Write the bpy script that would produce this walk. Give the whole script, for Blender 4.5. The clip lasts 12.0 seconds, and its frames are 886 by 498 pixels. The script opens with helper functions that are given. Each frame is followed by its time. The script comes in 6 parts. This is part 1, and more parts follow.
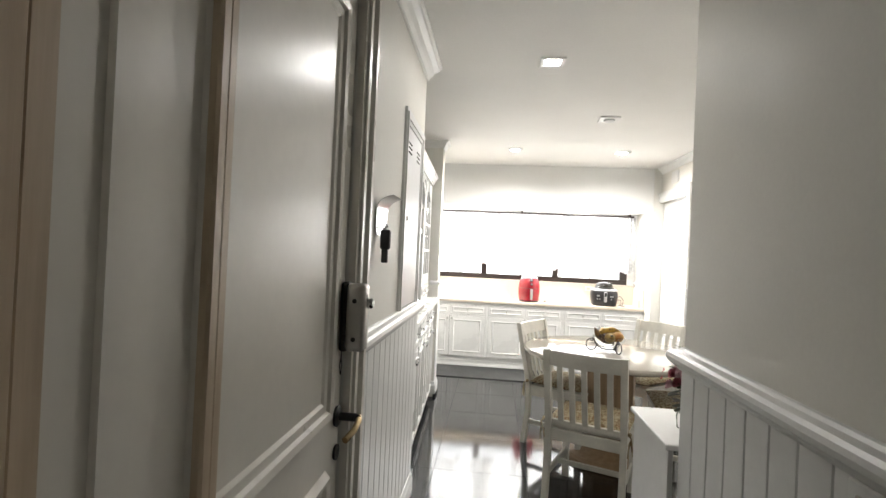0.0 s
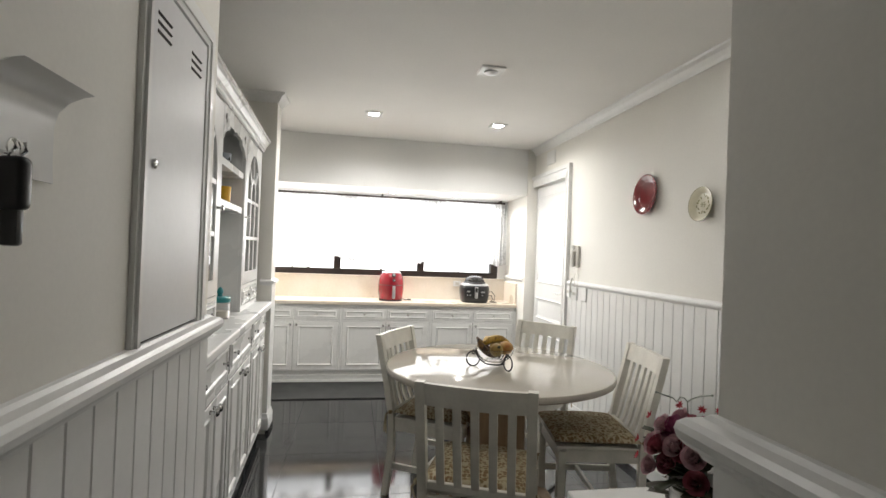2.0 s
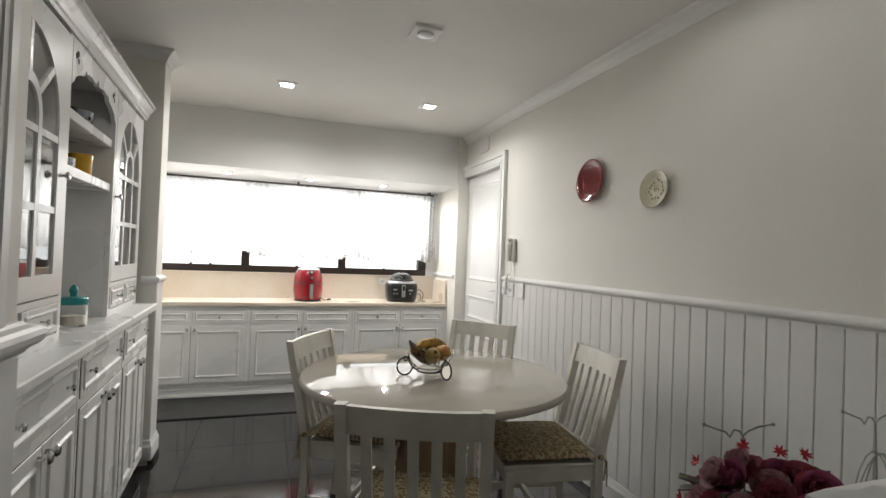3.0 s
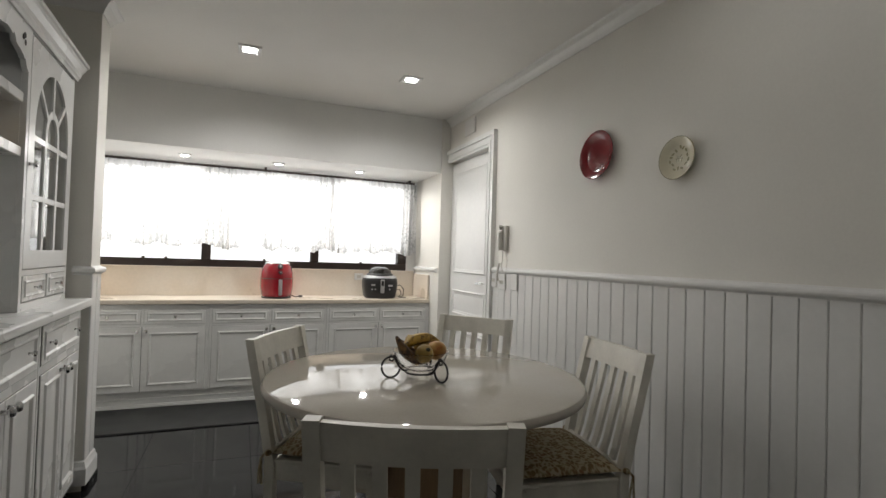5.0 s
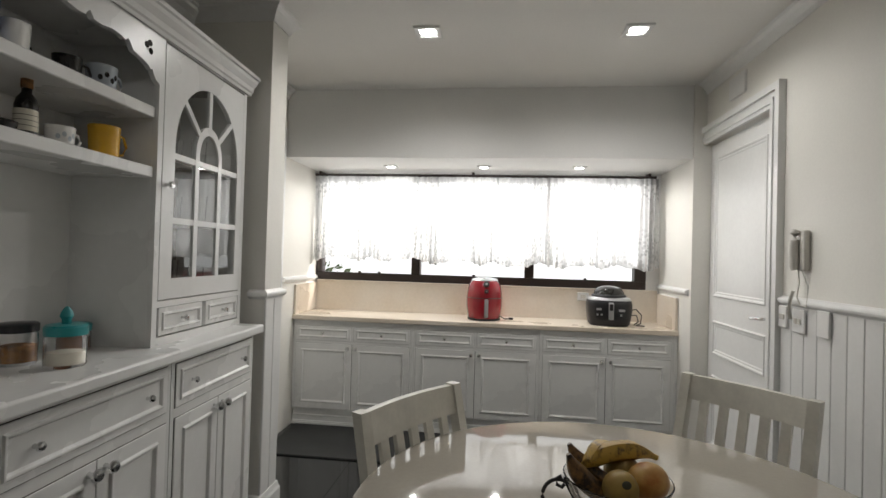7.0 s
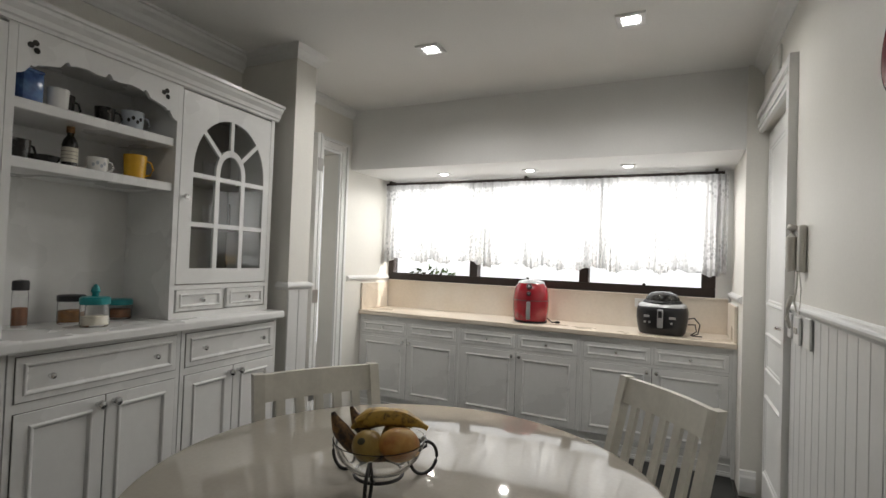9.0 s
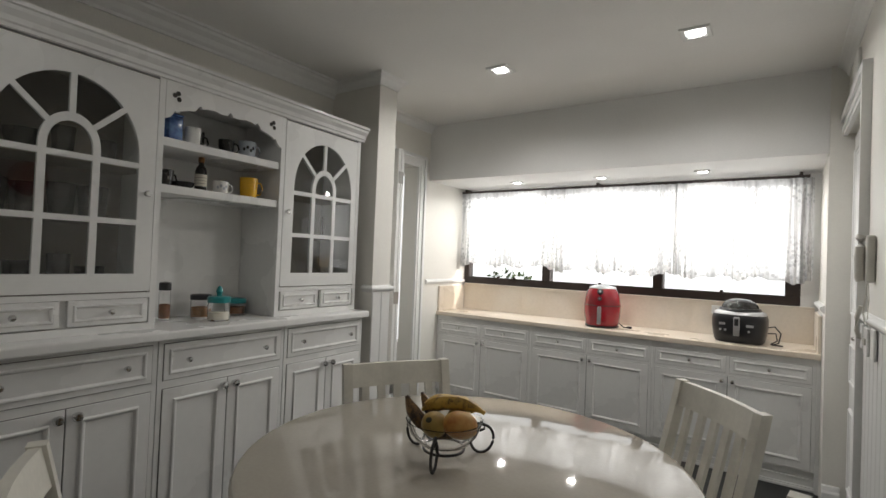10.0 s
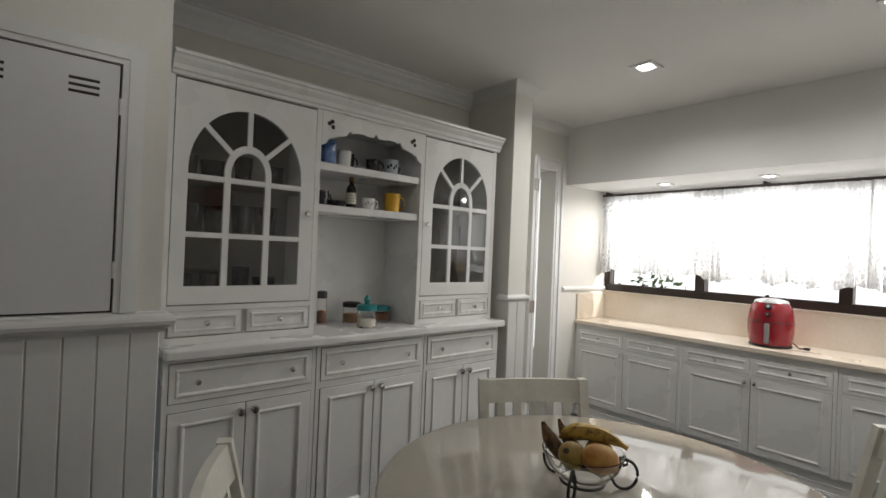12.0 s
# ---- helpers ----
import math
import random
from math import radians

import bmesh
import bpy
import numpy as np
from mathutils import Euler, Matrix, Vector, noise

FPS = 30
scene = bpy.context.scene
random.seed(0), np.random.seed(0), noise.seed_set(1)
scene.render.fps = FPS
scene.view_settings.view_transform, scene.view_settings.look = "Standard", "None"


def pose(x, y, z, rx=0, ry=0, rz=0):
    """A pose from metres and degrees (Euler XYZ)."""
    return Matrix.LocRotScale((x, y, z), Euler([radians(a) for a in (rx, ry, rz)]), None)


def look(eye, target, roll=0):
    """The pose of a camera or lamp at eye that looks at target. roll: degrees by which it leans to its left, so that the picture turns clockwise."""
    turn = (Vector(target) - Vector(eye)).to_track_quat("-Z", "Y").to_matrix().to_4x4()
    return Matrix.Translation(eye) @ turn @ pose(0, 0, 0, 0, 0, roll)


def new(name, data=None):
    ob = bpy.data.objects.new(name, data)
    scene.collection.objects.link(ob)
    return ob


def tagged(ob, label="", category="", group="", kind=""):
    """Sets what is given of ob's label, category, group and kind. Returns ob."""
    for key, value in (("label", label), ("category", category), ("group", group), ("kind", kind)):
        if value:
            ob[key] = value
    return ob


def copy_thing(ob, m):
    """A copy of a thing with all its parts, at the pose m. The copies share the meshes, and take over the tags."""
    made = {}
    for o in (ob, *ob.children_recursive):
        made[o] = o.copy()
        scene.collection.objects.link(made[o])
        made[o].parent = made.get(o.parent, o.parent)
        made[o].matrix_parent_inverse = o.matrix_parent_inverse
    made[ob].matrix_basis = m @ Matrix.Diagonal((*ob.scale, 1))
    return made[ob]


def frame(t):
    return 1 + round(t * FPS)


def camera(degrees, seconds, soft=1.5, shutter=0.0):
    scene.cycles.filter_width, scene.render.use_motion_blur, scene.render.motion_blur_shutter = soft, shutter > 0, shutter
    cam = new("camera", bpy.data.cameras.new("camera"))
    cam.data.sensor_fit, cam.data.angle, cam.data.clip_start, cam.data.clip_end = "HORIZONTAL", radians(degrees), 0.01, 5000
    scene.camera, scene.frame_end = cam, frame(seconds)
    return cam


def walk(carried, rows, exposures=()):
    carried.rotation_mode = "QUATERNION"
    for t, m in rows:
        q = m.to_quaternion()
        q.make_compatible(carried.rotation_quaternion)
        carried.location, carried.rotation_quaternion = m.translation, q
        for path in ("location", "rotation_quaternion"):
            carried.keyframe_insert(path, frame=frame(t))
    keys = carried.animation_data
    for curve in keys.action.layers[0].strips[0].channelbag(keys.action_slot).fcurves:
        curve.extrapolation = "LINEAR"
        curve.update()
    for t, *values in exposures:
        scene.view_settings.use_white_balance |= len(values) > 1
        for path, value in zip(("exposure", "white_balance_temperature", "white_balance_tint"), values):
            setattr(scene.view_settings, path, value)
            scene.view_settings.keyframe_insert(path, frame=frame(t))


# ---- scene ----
cam = camera(83.9, 12.0)
PATH = [
    (0, (0.148, -0.129, 1.417), (-0.056, 1.86, 1.432), 2.6),
    (0.5, (0.143, 0.05, 1.398), (0.174, 2.05, 1.415), 2.4),
    (1, (0.178, 0.321, 1.409), (0.331, 2.315, 1.427), 2.2),
    (1.5, (0.201, 0.595, 1.391), (0.434, 2.581, 1.407), 2.2),
    (2, (0.21, 0.882, 1.383), (0.565, 2.85, 1.399), 2.2),
    (2.5, (0.229, 1.131, 1.374), (0.761, 3.059, 1.39), 2.2),
    (3, (0.269, 1.298, 1.328), (0.926, 3.186, 1.357), 2.2),
    (5, (0.328, 1.677, 1.236), (1.082, 3.529, 1.275), 1.8),
    (5.5, (0.427, 1.849, 1.275), (0.96, 3.776, 1.31), 1.5),
    (6, (0.522, 2.025, 1.286), (0.734, 4.014, 1.32), 1.7),
    (6.5, (0.621, 2.245, 1.311), (0.57, 4.244, 1.339), 1.7),
    (7, (0.741, 2.429, 1.328), (0.507, 4.415, 1.356), 1.6),
    (9, (1.63, 2.497, 1.305), (0.777, 4.305, 1.347), 2.1),
    (9.5, (1.739, 2.4, 1.314), (0.766, 4.146, 1.356), 2.3),
    (10, (1.791, 2.328, 1.334), (0.655, 3.973, 1.371), 2.3),
    (10.5, (1.816, 2.299, 1.337), (0.545, 3.843, 1.368), 2.4),
    (11, (1.831, 2.284, 1.348), (0.456, 3.736, 1.373), 2.4),
    (11.5, (1.817, 2.291, 1.38), (0.354, 3.655, 1.394), 2.5),
    (12, (1.787, 2.331, 1.404), (0.248, 3.608, 1.413), 2.4),
]
EXPOSURE = [(0, 1.45), (0.5, 1.34), (1, 1.16), (2, 0.56), (3, 0.06), (5, -0.42), (6.5, -0.55), (9, -0.58), (11, -0.46), (12, -0.48)]
walk(cam, [(t, look(eye, target, roll)) for t, eye, target, roll in PATH], EXPOSURE)

# ---------------------------------------------------------------- light
world = bpy.data.worlds.new("sky")
scene.world = world
world.use_nodes = True
wn = world.node_tree.nodes
sky = wn.new("ShaderNodeTexSky")
sky.sky_type = "NISHITA"
sky.sun_disc = False
sky.sun_elevation = radians(30)
sky.sun_rotation = radians(71)
world.node_tree.links.new(sky.outputs[0], wn["Background"].inputs[0])
wn["Background"].inputs[1].default_value = 0.12

sun = new("sun", bpy.data.lights.new("sun", "SUN"))
sun.data.energy = 4.5
sun.data.angle = radians(0.5)
sun.data.color = (1.0, 0.95, 0.88)
sun.matrix_world = look((9.5, 9.5, 6.5), (-0.5, 6.0, 0.3))

LAMP_W = 27.0
SPOT_W = 21.0
SKY_GLOW = 1.9

# daylight that falls through the window behind the curtains
daylight = new("window_daylight", bpy.data.lights.new("window_daylight", "AREA"))
daylight.data.shape = "RECTANGLE"
daylight.data.size, daylight.data.size_y = 2.66, 0.62
daylight.data.energy = 18.5
daylight.data.color = (1.0, 0.99, 0.975)
daylight.matrix_world = look((0.53, 6.497, 1.62), (0.53, 5.0, 1.62))


# ---------------------------------------------------------------- materials
def mat_base(name):
    m = bpy.data.materials.new(name)
    m.use_nodes = True
    nt = m.node_tree
    return m, nt, nt.nodes["Principled BSDF"]


def node(nt, kind, **values):
    n = nt.nodes.new(kind)
    for key, value in values.items():
        n.inputs[key.replace("_", " ")].default_value = value
    return n


def surface(name, color, rough=0.5, vary=0.06, scale=3.0, grain=60.0, bump=0.02, metal=0.0, coat=0.0, second=None, stretch=(1, 1, 1), spec=0.5, island=0.0):
    """A painted, stone, wood or metal surface: base colour varied at two scales, with fine relief."""
    m, nt, p = mat_base(name)
    link = nt.links.new
    tc = node(nt, "ShaderNodeTexCoord")
    mp = node(nt, "ShaderNodeMapping", Scale=stretch)
    link(tc.outputs["Object"], mp.inputs[0])
    big = node(nt, "ShaderNodeTexNoise", Scale=scale, Detail=4.0)
    fine = node(nt, "ShaderNodeTexNoise", Scale=grain, Detail=3.0)
    link(mp.outputs[0], big.inputs["Vector"])
    link(mp.outputs[0], fine.inputs["Vector"])
    c2 = second or tuple(c * (1 - 2.4 * vary) for c in color)
    ramp = node(nt, "ShaderNodeValToRGB")
    ramp.color_ramp.elements[0].position, ramp.color_ramp.elements[1].position = 0.35, 0.68
    ramp.color_ramp.elements[0].color = (*c2, 1)
    ramp.color_ramp.elements[1].color = (*color, 1)
    link(big.outputs[0], ramp.inputs[0])
    mix = node(nt, "ShaderNodeMix")
    mix.data_type, mix.blend_type = "RGBA", "MULTIPLY"
    mix.inputs[0].default_value = 1.0
    g = node(nt, "ShaderNodeMapRange", From_Min=0.3, From_Max=0.7, To_Min=1 - vary, To_Max=1.0)
    link(fine.outputs[0], g.inputs[0])
    link(ramp.outputs[0], mix.inputs[6])
    link(g.outputs[0], mix.inputs[7])
    out = mix.outputs[2]
    if island:
        info = node(nt, "ShaderNodeObjectInfo")
        r = node(nt, "ShaderNodeMapRange", To_Min=1 - island, To_Max=1.0)
        link(info.outputs["Random"], r.inputs[0])
        mx = node(nt, "ShaderNodeMix")
        mx.data_type, mx.blend_type = "RGBA", "MULTIPLY"
        mx.inputs[0].default_value = 1.0
        link(out, mx.inputs[6])
        link(r.outputs[0], mx.inputs[7])
        out = mx.outputs[2]
    link(out, p.inputs["Base Color"])
    rr = node(nt, "ShaderNodeMapRange", From_Min=0.3, From_Max=0.7, To_Min=rough * 0.88, To_Max=min(1, rough * 1.12))
    link(big.outputs[0], rr.inputs[0])
    link(rr.outputs[0], p.inputs["Roughness"])
    p.inputs["Metallic"].default_value = metal
    p.inputs["Coat Weight"].default_value = coat
    p.inputs["Specular IOR Level"].default_value = spec
    if bump:
        b = node(nt, "ShaderNodeBump", Strength=bump, Distance=0.01)
        link(fine.outputs[0], b.inputs["Height"])
        link(b.outputs[0], p.inputs["Normal"])
    return m


def glass(name, color=(1, 1, 1), rough=0.01):
    m, nt, p = mat_base(name)
    p.inputs["Base Color"].default_value = (*color, 1)
    p.inputs["Transmission Weight"].default_value = 1.0
    p.inputs["Roughness"].default_value = rough
    p.inputs["IOR"].default_value = 1.45
    return m


def glow(name, color, strength):
    m, nt, p = mat_base(name)
    p.inputs["Base Color"].default_value = (*color, 1)
    p.inputs["Emission Color"].default_value = (*color, 1)
    p.inputs["Emission Strength"].default_value = strength
    return m


def cushion_fabric():
    """Cream cotton with small scattered olive and rust leaves."""
    m, nt, p = mat_base("cushion_print")
    link = nt.links.new
    tc = node(nt, "ShaderNodeTexCoord")
    mp = node(nt, "ShaderNodeMapping", Scale=(1, 1, 0.15))
    link(tc.outputs["Object"], mp.inputs[0])
    warp = node(nt, "ShaderNodeTexNoise", Scale=18.0)
    link(mp.outputs[0], warp.inputs["Vector"])
    add = node(nt, "ShaderNodeMix")
    add.data_type = "VECTOR"
    add.inputs[0].default_value = 0.035
    link(mp.outputs[0], add.inputs[4])
    link(warp.outputs[1], add.inputs[5])
    v = node(nt, "ShaderNodeTexVoronoi", Scale=64.0, Randomness=0.85)
    link(add.outputs[1], v.inputs["Vector"])
    leaf = node(nt, "ShaderNodeValToRGB")
    leaf.color_ramp.elements[0].position, leaf.color_ramp.elements[1].position = 0.36, 0.56
    leaf.color_ramp.elements[0].color, leaf.color_ramp.elements[1].color = (1, 1, 1, 1), (0, 0, 0, 1)
    link(v.outputs["Distance"], leaf.inputs[0])
    tone = node(nt, "ShaderNodeValToRGB")
    tone.color_ramp.elements[0].color, tone.color_ramp.elements[1].color = (0.17, 0.12, 0.05, 1), (0.21, 0.115, 0.05, 1)
    sep = node(nt, "ShaderNodeSeparateColor")
    link(v.outputs["Color"], sep.inputs[0])
    link(sep.outputs[0], tone.inputs[0])
    v2 = node(nt, "ShaderNodeTexVoronoi", Scale=24.0)
    v2.feature = "DISTANCE_TO_EDGE"
    link(add.outputs[1], v2.inputs["Vector"])
    vine = node(nt, "ShaderNodeMapRange", From_Min=0.02, From_Max=0.06, To_Min=0.75, To_Max=0.0)
    link(v2.outputs[0], vine.inputs[0])
    m1 = node(nt, "ShaderNodeMix")
    m1.data_type = "RGBA"
    m1.inputs[6].default_value = (0.43, 0.37, 0.25, 1)
    m1.inputs[7].default_value = (0.24, 0.205, 0.09, 1)
    link(vine.outputs[0], m1.inputs[0])
    m2 = node(nt, "ShaderNodeMix")
    m2.data_type = "RGBA"
    link(leaf.outputs[0], m2.inputs[0])
    link(m1.outputs[2], m2.inputs[6])
    link(tone.outputs[0], m2.inputs[7])
    link(m2.outputs[2], p.inputs["Base Color"])
    weave = node(nt, "ShaderNodeTexNoise", Scale=260.0)
    b = node(nt, "ShaderNodeBump", Strength=0.25, Distance=0.004)
    link(weave.outputs[0], b.inputs["Height"])
    link(b.outputs[0], p.inputs["Normal"])
    p.inputs["Roughness"].default_value = 0.9
    return m


def lace():
    """Thin white voile with denser embroidered flowers towards the hem."""
    m, nt, p = mat_base("lace_voile")
    link = nt.links.new
    tc = node(nt, "ShaderNodeTexCoord")
    v = node(nt, "ShaderNodeTexVoronoi", Scale=34.0)
    link(tc.outputs["Object"], v.inputs["Vector"])
    sep = node(nt, "ShaderNodeSeparateXYZ")
    link(tc.outputs["Object"], sep.inputs[0])
    hem = node(nt, "ShaderNodeMapRange", From_Min=1.62, From_Max=1.40, To_Min=0.10, To_Max=1.0)
    link(sep.outputs[2], hem.inputs[0])
    head = node(nt, "ShaderNodeMapRange", From_Min=1.76, From_Max=1.84, To_Min=0.0, To_Max=0.9)
    link(sep.outputs[2], head.inputs[0])
    band = node(nt, "ShaderNodeMath")
    band.operation = "MAXIMUM"
    link(hem.outputs[0], band.inputs[0])
    link(head.outputs[0], band.inputs[1])
    spot = node(nt, "ShaderNodeMapRange", From_Min=0.25, From_Max=0.5, To_Min=1.0, To_Max=0.0)
    link(v.outputs["Distance"], spot.inputs[0])
    mul = node(nt, "ShaderNodeMath")
    mul.operation = "MULTIPLY"
    link(band.outputs[0], mul.inputs[0])
    link(spot.outputs[0], mul.inputs[1])
    dens = node(nt, "ShaderNodeMapRange", To_Min=0.965, To_Max=0.995)
    link(mul.outputs[0], dens.inputs[0])
    # gathered cloth: shade of the folds put into its colour as vertical streaks
    mp = node(nt, "ShaderNodeMapping", Scale=(16, 1, 0.9))
    link(tc.outputs["Object"], mp.inputs[0])
    fold_shade = node(nt, "ShaderNodeTexNoise", Scale=2.2, Detail=4.0, Roughness=0.6)
    link(mp.outputs[0], fold_shade.inputs["Vector"])
    thin = node(nt, "ShaderNodeMapRange", From_Min=0.34, From_Max=0.62, To_Min=0.0, To_Max=1.0)
    link(fold_shade.outputs[0], thin.inputs[0])
    less = node(nt, "ShaderNodeMath")
    less.operation = "MULTIPLY_ADD"
    less.inputs[1].default_value = -0.85
    link(mul.outputs[0], less.inputs[0])
    link(thin.outputs[0], less.inputs[2])
    tone = node(nt, "ShaderNodeMix")
    tone.data_type = "RGBA"
    tone.clamp_factor = True
    tone.inputs[6].default_value = (0.46, 0.46, 0.46, 1)
    tone.inputs[7].default_value = (0.97, 0.965, 0.955, 1)
    top = node(nt, "ShaderNodeMapRange", From_Min=1.925, From_Max=1.935, To_Min=1.0, To_Max=0.35)
    link(sep.outputs[2], top.inputs[0])
    heading = node(nt, "ShaderNodeMath")
    heading.operation = "MULTIPLY"
    link(less.outputs[0], heading.inputs[0])
    link(top.outputs[0], heading.inputs[1])
    link(heading.outputs[0], tone.inputs[0])
    tr = node(nt, "ShaderNodeBsdfTransparent")
    tl = node(nt, "ShaderNodeBsdfTranslucent")
    link(tone.outputs[2], tl.inputs[0])
    df = node(nt, "ShaderNodeBsdfDiffuse")
    df.inputs[0].default_value = (0.85, 0.85, 0.84, 1)
    cloth = node(nt, "ShaderNodeMixShader")
    cloth.inputs[0].default_value = 0.15
    link(tl.outputs[0], cloth.inputs[1])
    link(df.outputs[0], cloth.inputs[2])
    mix = node(nt, "ShaderNodeMixShader")
    link(dens.outputs[0], mix.inputs[0])
    link(tr.outputs[0], mix.inputs[1])
    link(cloth.outputs[0], mix.inputs[2])
    link(mix.outputs[0], nt.nodes["Material Output"].inputs[0])
    return m


def banana_skin(name, dark, light, low, high):
    m, nt, p = mat_base(name)
    link = nt.links.new
    tc = node(nt, "ShaderNodeTexCoord")
    n = node(nt, "ShaderNodeTexNoise", Scale=38.0, Detail=5.0, Roughness=0.7)
    link(tc.outputs["Object"], n.inputs["Vector"])
    r = node(nt, "ShaderNodeValToRGB")
    r.color_ramp.elements[0].position, r.color_ramp.elements[1].position = low, high
    r.color_ramp.elements[0].color, r.color_ramp.elements[1].color = (*dark, 1), (*light, 1)
    link(n.outputs[0], r.inputs[0])
    link(r.outputs[0], p.inputs["Base Color"])
    p.inputs["Roughness"].default_value = 0.5
    return m


